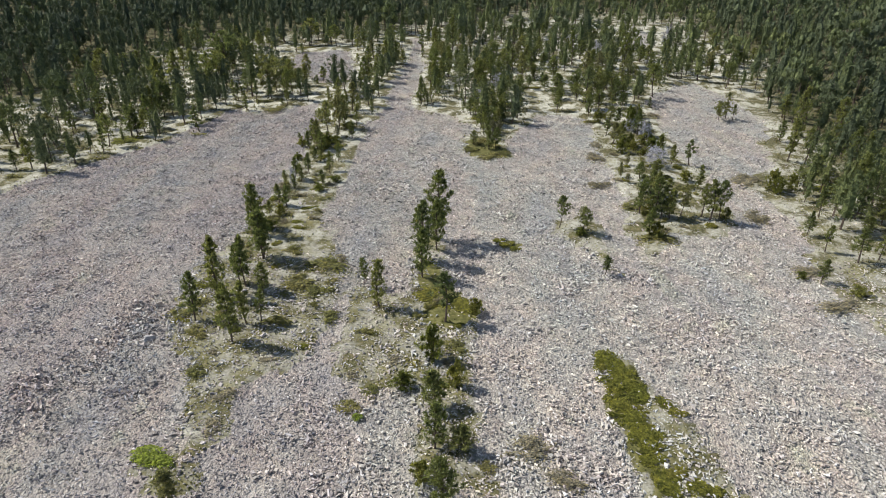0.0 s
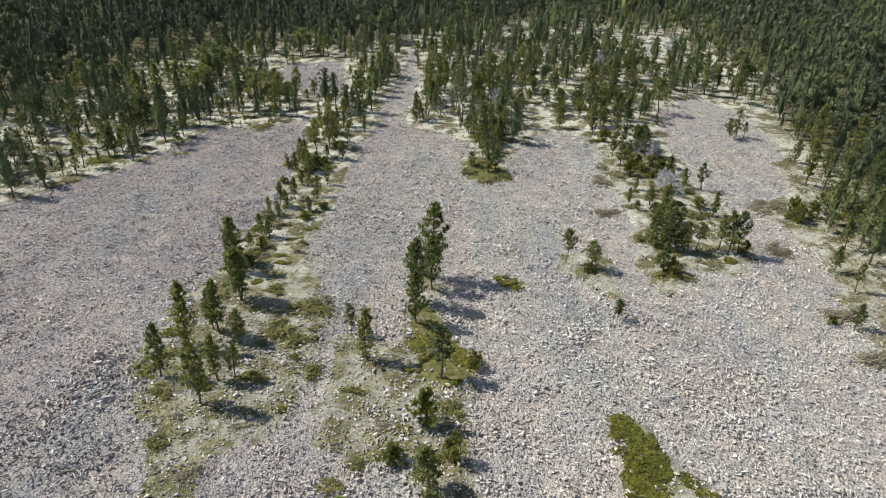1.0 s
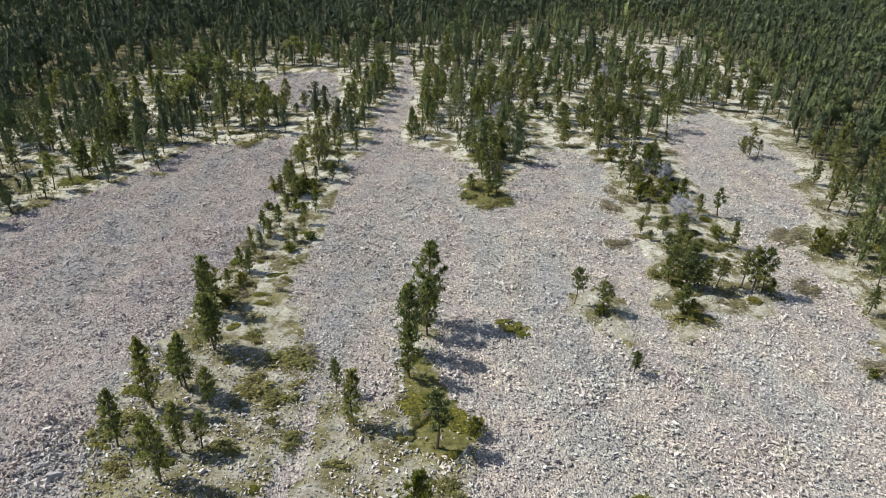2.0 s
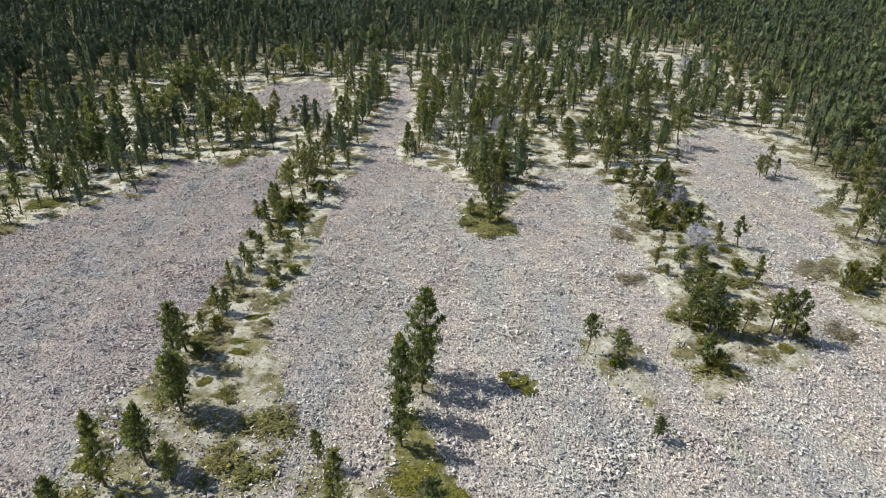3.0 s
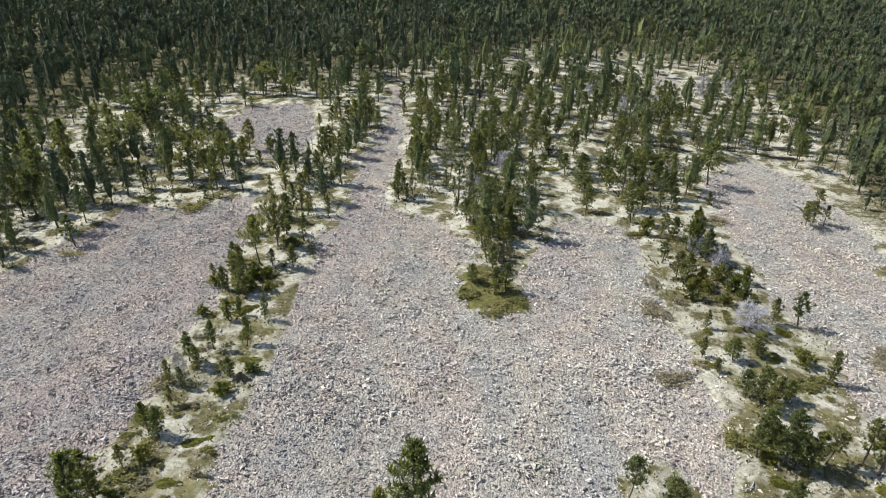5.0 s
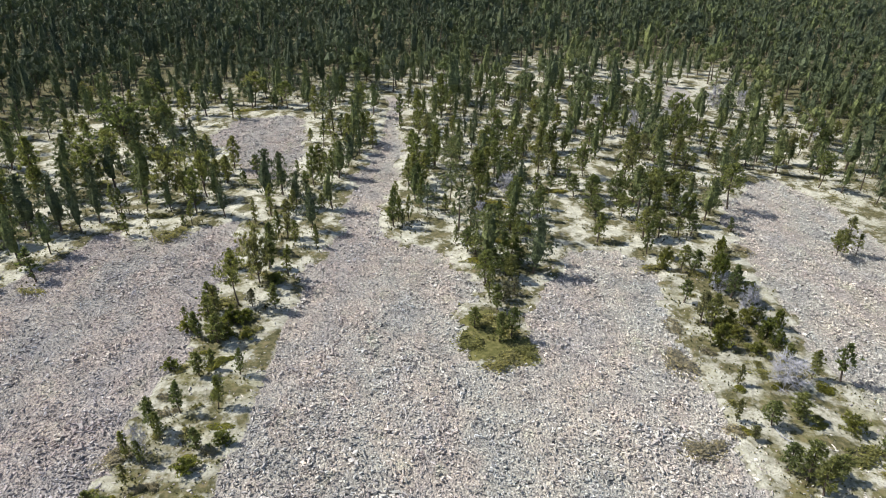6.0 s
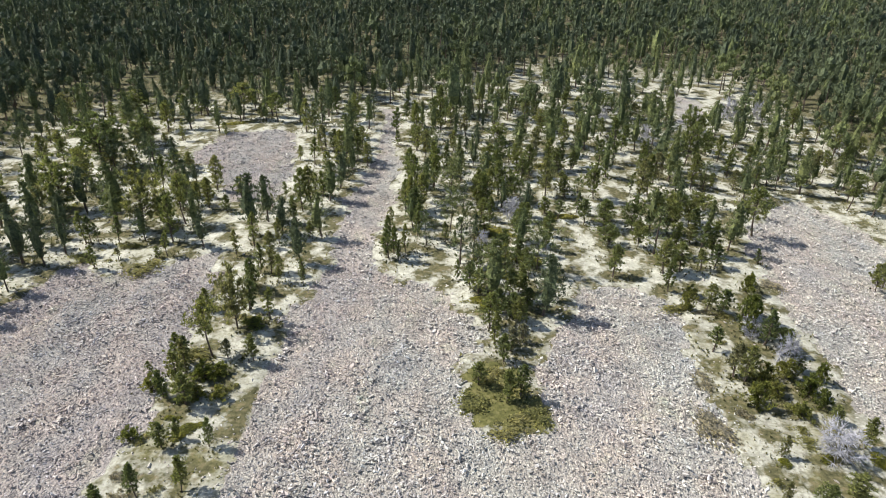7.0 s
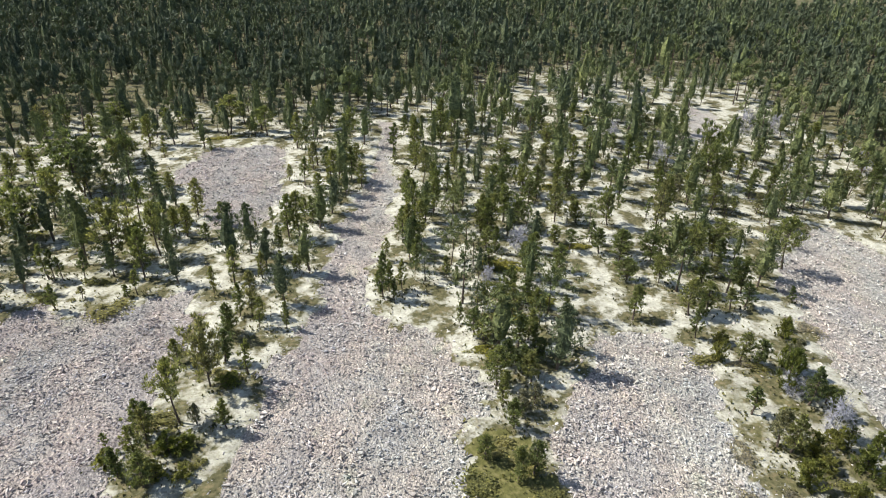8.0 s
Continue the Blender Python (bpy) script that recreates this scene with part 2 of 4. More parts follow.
EAST_ROW = [(22, 94.5), (20.7, 87.8), (20.2, 83.5), (20.2, 76.8), (19.9, 69.7), (19.7, 63.8), (18.9, 57.7), (19.9, 53)] + [(21.8, 53.3), (23, 56.3), (27.9, 57.3), (30.5, 61.3), (30.7, 68), (32.3, 76.6), (30.9, 81.3), (31.7, 87.7), (33.6, 98.9), (33.4, 104.9)]
EAST_EDGE = [(36.4, 110.4), (41.9, 117.2), (48.1, 121.4), (50.5, 112.8), (50, 103.3), (50.4, 96.2), (45.7, 87.3), (42.6, 78.7), (40.1, 76.4), (36.1, 70.4), (37.1, 61.9), (34.9, 54.7), (32.7, 48.3), (34.5, 44.3), (34.6, 40.7)] + [(44, 20), (60, -40)]
FIELD = WEST_EDGE + WEST_ROW_A + WEST_ROW_B + MIDDLE + EAST_ROW + EAST_EDGE
CLEARING = [(-31.7, 128.4), (-32, 135.5), (-28.9, 142.1), (-21.8, 142.6), (-17.9, 131.9), (-17, 123.5), (-16.8, 115.1), (-17.4, 111.8), (-22.5, 115.2), (-27.3, 124.6)]
GLADE = [(47.2, 169.4), (52.8, 172.8), (48.9, 156.4), (44.4, 147.6), (42.4, 153.2)]
ISLANDS = [
    [(-2.8, 58.5), (0.3, 56.7), (0.7, 50.6), (3, 42.6), (1.8, 38.2), (1.9, 33.9), (2.4, 28.8), (3, 27), (3.2, 25), (-1.9, 24.9), (-1.8, 32.2), (-3.6, 33.8), (-6.9, 33.8), (-7.6, 36.2), (-7.1, 40.2), (-7.9, 42.5), (-7.9, 48.5), (-4.5, 45.8), (-2.4, 47.7)],
    [(11, 37), (12.9, 38.2), (14.1, 34.6), (16.1, 32.4), (15.7, 30.6), (16.6, 28.4), (17.3, 25.9), (16.8, 24.7), (11.7, 24.7), (11.2, 29.3), (10.5, 34.6)],
    [(11.9, 60.7), (15.2, 62.2), (16.6, 59.5), (16.3, 55.9), (15.6, 51.7), (15.1, 48.4), (14.4, 53.2), (12.1, 56.1), (11, 57.5)],
    [(-18.2, 25.6), (-18.7, 27.9), (-16.4, 28.2), (-14.2, 28.2), (-13.4, 26), (-14.6, 24.6)],
]
MOSSES = [
    [(-2, 52.1), (-1.6, 47.7), (-1.7, 42.6), (0.8, 41.8), (3, 42.2), (2.2, 45.9), (0.3, 49.6)],
    [(5.2, 55.6), (6.2, 56.2), (7.4, 54.8), (7.2, 53), (6.2, 53.3)],
    [(2.7, 80.8), (2.8, 78.1), (5.3, 77), (8.1, 78), (7.5, 80.9), (6.8, 84.6), (3.9, 84.5)],
    [(10.9, 36.4), (12.6, 37.8), (13.5, 35.5), (13.8, 33.5), (12.1, 31.3), (13.1, 28.4), (13.1, 25.4), (11.8, 25), (11.4, 29.3), (10.7, 33.4)],
]


def wobble(x, y):
    return x + 1.5 * rough(x, y, 4.0, 21) + 0.7 * rough(x, y, 1.1, 23), y + 1.8 * rough(x, y, 4.4, 33) + 0.8 * rough(x, y, 1.3, 37)


def scree_at(x, y):
    x, y = wobble(np.asarray(x, float), np.asarray(y, float))
    bare = inside(x, y, FIELD) | inside(x, y, CLEARING) | inside(x, y, GLADE)
    for isle in ISLANDS:
        bare &= ~inside(x, y, isle)
    return bare


def moss_at(x, y):
    x, y = wobble(np.asarray(x, float), np.asarray(y, float))
    green = np.zeros(x.shape, bool)
    for m in MOSSES:
        green |= inside(x, y, m)
    return green


def wood_at(x, y):
    """How closed the forest is, 0 to 1."""
    x, y = np.asarray(x, float), np.asarray(y, float)
    deep = np.clip((y - 152 - 0.32 * np.clip(x, -50, 50) - 16 * rough(x, y, 26, 5)) / 42, 0, 1)
    east = np.clip((x - 47 - 0.5 * np.clip(y - 102, 0, 34) - 5 * rough(x, y, 15, 9)) / 10, 0, 1) * np.clip((y - 40) / 20, 0, 1)
    west = np.clip((-x - 62 + 0.25 * (y - 90) - 5 * rough(x, y, 18, 11)) / 18, 0, 1) * np.clip((y - 85) / 30, 0, 1)
    return np.maximum(np.maximum(deep, east), west * 0.9)


def quads(name, verts, material, tint=None):
    """A mesh of loose quads from an array of shape (n, 4, 3)."""
    verts = np.asarray(verts, np.float32).reshape(-1, 4, 3)
    n = len(verts)
    me = bpy.data.meshes.new(name)
    me.vertices.add(n * 4)
    me.vertices.foreach_set("co", verts.ravel())
    me.loops.add(n * 4)
    me.loops.foreach_set("vertex_index", np.arange(n * 4, dtype=np.int32))
    me.polygons.add(n)
    me.polygons.foreach_set("loop_start", np.arange(0, n * 4, 4, dtype=np.int32))
    if tint is not None:
        me.attributes.new("tint", "FLOAT", "POINT").data.foreach_set("value", np.repeat(np.asarray(tint, np.float32), 4))
    me.materials.append(material)
    me.update(calc_edges=True)
    return me


def indexed(name, verts, faces, material):
    """A mesh of joined quads from arrays of points and of corner numbers."""
    verts, faces = np.asarray(verts, np.float32), np.asarray(faces, np.int32)
    me = bpy.data.meshes.new(name)
    me.vertices.add(len(verts))
    me.vertices.foreach_set("co", verts.ravel())
    me.loops.add(faces.size)
    me.loops.foreach_set("vertex_index", faces.ravel())
    me.polygons.add(len(faces))
    me.polygons.foreach_set("loop_start", np.arange(0, faces.size, 4, dtype=np.int32))
    me.polygons.foreach_set("use_smooth", np.zeros(len(faces), bool))
    me.materials.append(material)
    me.update(calc_edges=True)
    return me


def unit(v):
    return v / np.maximum(np.linalg.norm(v, axis=-1, keepdims=True), 1e-9)


def sprays(rng, at, way, size, width, count):
    """Pointed blades: count at each place, fanned about its way."""
    at, way = np.repeat(at, count, 0), np.repeat(way, count, 0)
    size = np.repeat(np.broadcast_to(size, len(at) // count), count) * rng.uniform(0.6, 1.3, len(at))
    d = unit(way + rng.normal(0, 0.55, at.shape))
    side = unit(np.cross(d, np.array([0, 0, 1.0]) + rng.normal(0, 0.5, at.shape)))
    s = (size * width)[:, None]
    start = at - d * (size * 0.35)[:, None]
    mid = at + d * (size * 0.2)[:, None]
    tip = at + d * (size * 0.65)[:, None]
    return np.stack([start, mid + side * s, tip, mid - side * s], 1)


def stick(a, b, ra, rb, sides=5, bend=None, steps=1):
    """A tapered stem from a to b as quads."""
    a, b = np.asarray(a, float), np.asarray(b, float)
    t = np.linspace(0, 1, steps + 1)
    line = a + (b - a) * t[:, None]
    if bend is not None:
        line = line + np.asarray(bend) * np.sin(t * math.pi)[:, None]
    d = unit(b - a)
    u = unit(np.cross(d, (0.3, 0.9, 0.2)))
    v = np.cross(d, u)
    g = np.arange(sides) / sides * 2 * math.pi
    ring = np.cos(g)[:, None] * u + np.sin(g)[:, None] * v
    p = line[:, None, :] + ring * (ra + (rb - ra) * t)[:, None, None]
    q = np.roll(p, -1, 1)
    return np.stack([p[:-1], q[:-1], q[1:], p[1:]], 2).reshape(-1, 4, 3)


def puffs(rng, centre, radius, flat, count, blade, slim, up=0.25):
    """Tufts of needles round each centre: blades that stand out of a flattened ball and turn upwards."""
    n = len(centre) * count
    big = np.repeat(radius, count)
    u = unit(rng.normal(0, 1, (n, 3)) + (0, 0, up))
    at = np.repeat(centre, count, 0) + u * (big * rng.uniform(0.35, 1.1, n))[:, None] * np.array([1, 1, flat])
    along = unit(0.7 * u + rng.normal(0, 0.35, (n, 3)) + np.array([0, 0, 0.75]))
    side = unit(np.cross(along, u + rng.normal(0, 0.5, (n, 3))))
    size = (blade * rng.uniform(0.6, 1.4, n))[:, None]
    start, mid, tip = at - along * size * 0.45, at + along * size * 0.05, at + along * size * 0.62
    return np.stack([start, mid + side * size * slim, tip, mid - side * size * slim], 1)


def shingles(rng, at, out, size, slim):
    """Blades that face outwards, turned up at the tip."""
    n = len(at)
    normal = unit(out + rng.normal(0, 0.42, (n, 3)))
    along = unit(np.cross(np.cross(normal, np.array([0, 0, 1.0]) + rng.normal(0, 0.45, (n, 3))), normal) + 0.45 * out)
    side = unit(np.cross(along, normal))
    size = (size * rng.uniform(0.6, 1.4, n))[:, None]
    return np.stack([at - along * size * 0.5, at + side * size * slim, at + along * size * 0.6, at - side * size * slim], 1)


def body(rng, axis, low, wide, radius, blunt, sides, rings):
    """The dense inside of a far crown: a ragged tapered body."""
    g = np.arange(sides) / sides * 2 * math.pi + rng.uniform(0, 6)
    p = []
    for f in np.linspace(low + 0.04, 0.94, rings + 1):
        r = radius * ((0.5 + 0.5 * (f - low) / max(wide - low, 0.01)) if f < wide else max(0.02, 1 - ((f - wide) / (1 - wide)) ** 1.2) ** blunt)
        q = r * rng.uniform(0.6, 1.2, sides)
        p.append(axis(f) + np.stack([np.cos(g) * q, np.sin(g) * q, rng.normal(0, 0.3, sides) * r], 1))
    p = np.array(p)
    q = np.roll(p, -1, 1)
    return np.stack([p[:-1], q[:-1], q[1:], p[1:]], 2).reshape(-1, 4, 3)


def far_crown(rng, kind, axis, low, wide, width, height, blunt, detail):
    """The crown of a tree that is seen from far off: blades over one tapered body, or over a heap of cushions."""
    size, slim, many = ((0.30, 0.135, 320), (0.42, 0.165, 118))[detail - 1]
    if kind in ("pine", "sparse_pine"):
        many = many if kind == "pine" else round(many * 0.5)
        f = rng.random(many) ** 1.15
        h = low + (0.98 - low) * f
        lobe = rng.uniform(0, 6.28, 4)
        a = rng.uniform(0, 2 * math.pi, many)
        r = np.where(h < wide, 0.55 + 0.45 * (h - low) / max(wide - low, 0.01), np.maximum(0.03, 1 - (np.maximum(h - wide, 0) / (1 - wide)) ** 1.2) ** blunt)
        tier = np.abs(np.sin(h * height * 2.6 + lobe[0] + 0.8 * np.sin(a + lobe[3])))
        r = r * width * 0.62 * (0.78 + 0.22 * np.sin(a * 2 + lobe[1] + 5 * h)) * (0.58 + 0.56 * tier) * rng.uniform(0.6, 1.12, many)
        out = np.stack([np.cos(a), np.sin(a), 0.45 + 0.5 * (tier - 0.5)], 1)
        at = np.array([axis(v) for v in h]) + out * r[:, None] * np.array([1, 1, 0.3])
        leaf = shingles(rng, at, unit(out), np.full(many, size), slim)
        return leaf if kind == "sparse_pine" else np.concatenate([leaf, body(rng, axis, low, wide, width / 2 * 0.52, blunt, *((5, 4), (4, 3))[detail - 1])])
    n = (7, 6)[detail - 1] if kind == "broad_pine" else (5, 4)[detail - 1]
    a = rng.uniform(0, 6.28) + np.arange(n) * 2.4
    lift = (np.arange(n) + 0.6) / n
    reach = width / 2 * 0.62 * np.sqrt(np.maximum(0, 1 - lift ** 2.4)) * rng.uniform(0.7, 1.1, n)
    middle = np.array([axis(low + (0.90 - low) * (0.12 + 0.88 * g)) for g in lift]) + np.stack([reach * np.cos(a), reach * np.sin(a), 0 * a], 1)
    plump = width * rng.uniform(0.15, 0.24, n) * (1.15 if kind == "round_pine" else 1.0)
    per = round(many * 1.5 / n)
    out = unit(rng.normal(0, 1, (n * per, 3)) + (0, 0, 0.5))
    at = np.repeat(middle, per, 0) + out * (np.repeat(plump, per) * rng.uniform(0.55, 1.06, n * per))[:, None] * np.array([1, 1, 0.6])
    cores = np.concatenate([body(rng, lambda f, c=c, q=q: c + np.array([0, 0, (f - 0.55) * q * 1.5]), 0.1, 0.5, q * 0.55, 0.5, 5, 2) for c, q in zip(middle, plump)])
    return np.concatenate([shingles(rng, at, out, np.full(n * per, size), slim), cores])


# kind: height, width, crown from, widest at, boughs, roundness of the top, bough rise, tuft size
FORMS = {
    "pine": (5.0, 1.9, 0.25, 0.42, 54, 0.74, 0.50, 0.122),
    "sparse_pine": (4.0, 1.3, 0.34, 0.48, 26, 0.75, 0.45, 0.125),
    "round_pine": (5.0, 2.5, 0.40, 0.58, 44, 0.50, 0.50, 0.135),
    "broad_pine": (5.0, 3.6, 0.30, 0.52, 70, 0.46, 0.35, 0.115),
    "shrub": (2.0, 1.9, 0.05, 0.24, 36, 0.85, 0.85, 0.115),
    "dead_pine": (2.6, 2.4, 0.10, 0.50, 30, 0.50, 0.55, 0.0),
}
BLADES, BLADE, SLIM = 20, 0.26, 0.125


def grow(kind, seed, detail=0):
    """Trunk, limbs and crown of a tree as quads. detail: 0 for a tree that is seen near, up to 3 far off."""
    rng = np.random.default_rng(seed)
    height, width, low, wide, boughs, blunt, rise, tuft = FORMS[kind]
    low = low * rng.uniform(0.65, 1.25)
    lean = rng.normal(0, 0.03, 2) * height
    foot, top = np.array([0, 0, -0.15]), np.array([lean[0], lean[1], height * 0.97])
    bend = np.array([*(rng.normal(0, 0.025, 2) * height), 0])
    axis = lambda h: foot + (top - foot) * h + bend * math.sin(min(1, h) * math.pi)
    thick = 0.014 * height + 0.012
    sides, steps = (6, 6) if detail == 0 else (4, 2)
    many = kind in ("broad_pine", "shrub")
    reach_up = 0.96 if not many else 0.72
    trunk = [stick(foot, foot + (top - foot) * reach_up, thick, 0.014, sides, bend, steps)]
    if detail > 1:
        return np.concatenate(trunk), far_crown(rng, kind, axis, low, wide, width, height, blunt, detail - 1), height, width
    limbs, centre, radius = [], [], []
    # lobes make the crown fuller on some sides and heights than on others
    lobes = [(rng.uniform(0, 2 * math.pi), rng.uniform(low, 1), rng.uniform(-0.5, 0.5)) for _ in range(9)]
    heads = [(np.zeros(3), 1.0)]
    if many:
        for _ in range(3):
            a = rng.uniform(0, 2 * math.pi)
            heads.append((np.array([math.cos(a), math.sin(a), 0]) * width * rng.uniform(0.16, 0.28), rng.uniform(0.66, 0.92)))
    count = boughs
    golden = rng.uniform(0, 6.28)
    for k in range(count):
        f = ((k + rng.uniform(0, 0.9)) / count) ** (0.92 if not many else 0.8)
        h = low + (0.985 - low) * f
        a = golden + 2.4 * k + rng.normal(0, 0.3)
        if h < wide:
            r = 0.58 + 0.42 * (h - low) / max(wide - low, 0.01)
        else:
            r = max(0.04, 1 - ((h - wide) / (1 - wide)) ** 1.35) ** blunt
        for la, lh, push in lobes:
            r *= 1 + push * math.exp(-(2 - 2 * math.cos(a - la)) * 1.2 - ((h - lh) / 0.16) ** 2)
        r *= width / 2 * rng.choice([0.55, 0.8, 0.98, 1.2], p=[0.2, 0.3, 0.35, 0.15])
        off, lower = heads[k % len(heads)] if many else heads[0]
        root = axis(max(0.06, h * lower - (0.06 + 0.10 * many)))
        tilt = rise * (0.5 + 0.9 * f) * rng.uniform(0.5, 1.4)
        out = np.array([math.cos(a), math.sin(a), 0.0])
        end = axis(h * lower) + off * min(1, h / 0.4) + out * r * (0.72 if many else 0.82) + np.array([0, 0, r * tilt * 0.35])
        if r > 0.12:
            limbs.append(stick(root, end, 0.010 * (1 + r), 0.005, 3, (0, 0, -0.06 * r), 2))
        size = (tuft * width ** 0.5 * (0.42 + 0.75 * min(1.1, r / (width / 2))) * rng.uniform(0.8, 1.25))
        for j in range(1 if detail else 2):
            g = 1 - 0.42 * j * rng.uniform(0.7, 1.2)
            at = root + (end - root) * g + rng.normal(0, 0.11, 3) * r * (1 + 0.8 * j)
            at[2] = max(at[2], size * 0.6)
            centre.append(at), radius.append(size * (1.0 if j == 0 else 0.85))
            if kind == "dead_pine":
                for _ in range(15):
                    d = unit(out * 0.6 + rng.normal(0, 0.6, 3) + (0, 0, 0.35))
                    limbs.append(stick(at, at + d * rng.uniform(0.25, 0.6), 0.014, 0.006, 3))
    if kind == "dead_pine":
        return np.concatenate(trunk), np.concatenate(limbs), None, height, width
    # the leading shoots
    for off, lower in heads:
        for q in range(2):
            centre.append(axis(0.97 * lower - 0.05 * q) + off), radius.append((0.5 + 0.25 * q) * tuft * width ** 0.5)
    if detail:
        leaf = puffs(rng, np.array(centre), np.array(radius) * 1.2, 0.75, 18, 0.23 * (width / 1.9) ** 0.25, 0.13)
        if kind == "pine":
            leaf = np.concatenate([leaf, body(rng, axis, low, wide, width / 2 * 0.42, blunt, 6, 6)])
        return np.concatenate(trunk), leaf, height, width
    leaf = puffs(rng, np.array(centre), np.array(radius), 0.8 if not many else 0.7, BLADES, BLADE * (width / 1.9) ** 0.25, SLIM)
    return np.concatenate(trunk), np.concatenate(limbs), leaf, height, width


# ---- ground ----
def spread(lo, hi, fine, reach):
    inner = np.arange(lo, hi + fine / 2, fine)
    steps, d, far = [], fine, 0.0
    while far < reach:
        d *= 1.22
        far += d
        steps.append(far)
    steps = np.array(steps)
    return np.concatenate([lo - steps[::-1], inner, hi + steps])


def make_ground_sheet():
    xs, ys = spread(-62, 62, 0.62, 2600), spread(14, 156, 0.62, 2600)
    X, Y = np.meshgrid(xs, ys)
    bare, green, closed = scree_at(X, Y), moss_at(X, Y), wood_at(X, Y)
    Z = ground_height(X, Y) - 0.19 * bare
    nx = len(xs)
    i = (np.arange(len(ys) - 1)[:, None] * nx + np.arange(nx - 1)[None, :]).ravel()
    me = indexed("ground", np.stack([X, Y, Z], -1).reshape(-1, 3), np.stack([i, i + 1, i + nx + 1, i + nx], 1), earth)
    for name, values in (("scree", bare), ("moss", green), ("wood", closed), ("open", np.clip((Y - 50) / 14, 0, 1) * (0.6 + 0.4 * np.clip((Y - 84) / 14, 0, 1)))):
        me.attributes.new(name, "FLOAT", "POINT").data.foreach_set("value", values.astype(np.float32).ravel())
    me.polygons.foreach_set("use_smooth", np.ones(len(me.polygons), bool))
    tagged(new("ground", me), "gently sloping fell ground with pale lichen heath and grey rubble", "ground", kind="structure")


make_ground_sheet()

# ---- trees ----
WORDS = {
    "pine": ("pine_tree", "slender green pine with a pointed crown", "pine tree"),
    "sparse_pine": ("thin_pine_tree", "thin pine with sparse needles", "pine tree"),
    "round_pine": ("round_pine_tree", "pine with bare trunk and rounded crown", "pine tree"),
    "broad_pine": ("broad_pine_tree", "spreading dark pine with a broad crown", "pine tree"),
    "shrub": ("shrub", "bushy olive-green shrub", "shrub"),
    "dead_pine": ("dead_tree", "dead grey leafless tree with tangled twigs", "dead tree"),
}
GROWS = {"lone trees on the stones": "on bare stones", "trees of the west heath": "on lichen heath", "trees of the west row": "on lichen heath", "trees of the centre row": "beside bare stones", "trees of the east row": "among low shrubs"}


def words(kind, stand, tall):
    size = "tall " if tall > 6.2 else "low young " if tall < 2.6 and kind != "dead_pine" else ""
    return size + WORDS[kind][1] + " " + GROWS.get(stand, "in open wood")


VARIANTS = {"pine": 9, "sparse_pine": 6, "round_pine": 3, "broad_pine": 4, "shrub": 3, "dead_pine": 2}
stands = {}
planted = []
dice = random.Random(5)


def plant(kind, stand, rows):
    """One tree for each row of x, y, height, crown width."""
    name, _, category = WORDS[kind]
    for x, y, tall, across in rows:
        form = (kind, dice.randrange(VARIANTS[kind]))
        height, width = FORMS[kind][:2]
        wide = max(across * {"dead_pine": 1.0, "broad_pine": 1.02, "round_pine": 1.08}.get(kind, 1.25 if across < 1.8 else 1.05), 0.37 * tall) / width
        size = Matrix.Diagonal((wide, wide, tall / height, 1))
        m = pose(x, y, float(ground_height(x, y)) - 0.03, 0, 0, dice.uniform(0, 360))
        if form not in stands:
            stem, limbs, leaf, _, _ = grow(kind, 40 + 17 * form[1] + len(kind))
            thing = tagged(new(name), words(kind, stand, tall), category, stand)
            wood = grey_bark if kind == "dead_pine" else bark
            dead = leaf is None
            new("trunk", quads("trunk", stem if dead else np.concatenate([stem, limbs]), wood)).parent = thing
            new("crown", quads("crown", limbs if dead else leaf, wood if dead else shrub_leaves if kind == "shrub" else needles)).parent = thing
            thing.matrix_basis = m @ size
            stands[form] = (thing, size)
        else:
            thing, first = stands[form]
            tagged(copy_thing(thing, m @ size @ first.inverted()), words(kind, stand, tall), category, stand)
        planted.append((x, y))


plant("broad_pine", "lone trees on the stones", [(43.2, 98.5, 3.1, 2.4)])
plant("pine", "lone trees on the stones", [(14.6, 49.5, 2, 0.9)])
plant("round_pine", "lone trees on the stones", [(14, 57.5, 2.9, 1.9), (11.8, 58.3, 3.7, 1.4)])
plant("shrub", "lone trees on the stones", [(13.6, 57, 0.9, 1), (13.8, 57.1, 0.9, 0.6)])
plant("sparse_pine", "lone trees on the stones", [(44.7, 99.7, 4.3, 1.2), (45.5, 98.9, 2.5, 0.9)])
plant("pine", "trees of the centre row", [(0.1, 24.4, 4, 1.7), (6.2, 91.6, 2.6, 1.3), (7.4, 91, 2.6, 1.5), (5.6, 87.3, 3.2, 0.9), (7.9, 89.7, 2.8, 1.4), (6.7, 86.5, 2.2, 1.4), (6.1, 85.1, 2.6, 1.3), (7.8, 87.6, 1.8, 0.9), (4, 82.4, 2.1, 1), (5.9, 80.8, 2.7, 1.3), (6.9, 81.3, 3.1, 1.2), (-0.4, 32, 3.2, 2), (-0.4, 28.5, 3.6, 1.8), (1.2, 28.4, 2.1, 1.5), (-0.7, 55.7, 7.7, 1.9), (-0.6, 53.7, 5.4, 1.6), (-1.9, 51.5, 6.5, 1.4), (-1.8, 48.6, 5.1, 1.3)])
plant("shrub", "trees of the centre row", [(-2.3, 56.4, 3.2, 1.1), (-1.2, 25.9, 1.7, 1.2), (-0.7, 37.1, 3.3, 2), (-2.8, 34.1, 1.4, 1.5), (1, 34.2, 2.4, 1.2), (2.6, 43, 1.6, 1.3)])
plant("sparse_pine", "trees of the centre row", [(0.2, 41.8, 4.7, 1.7)])
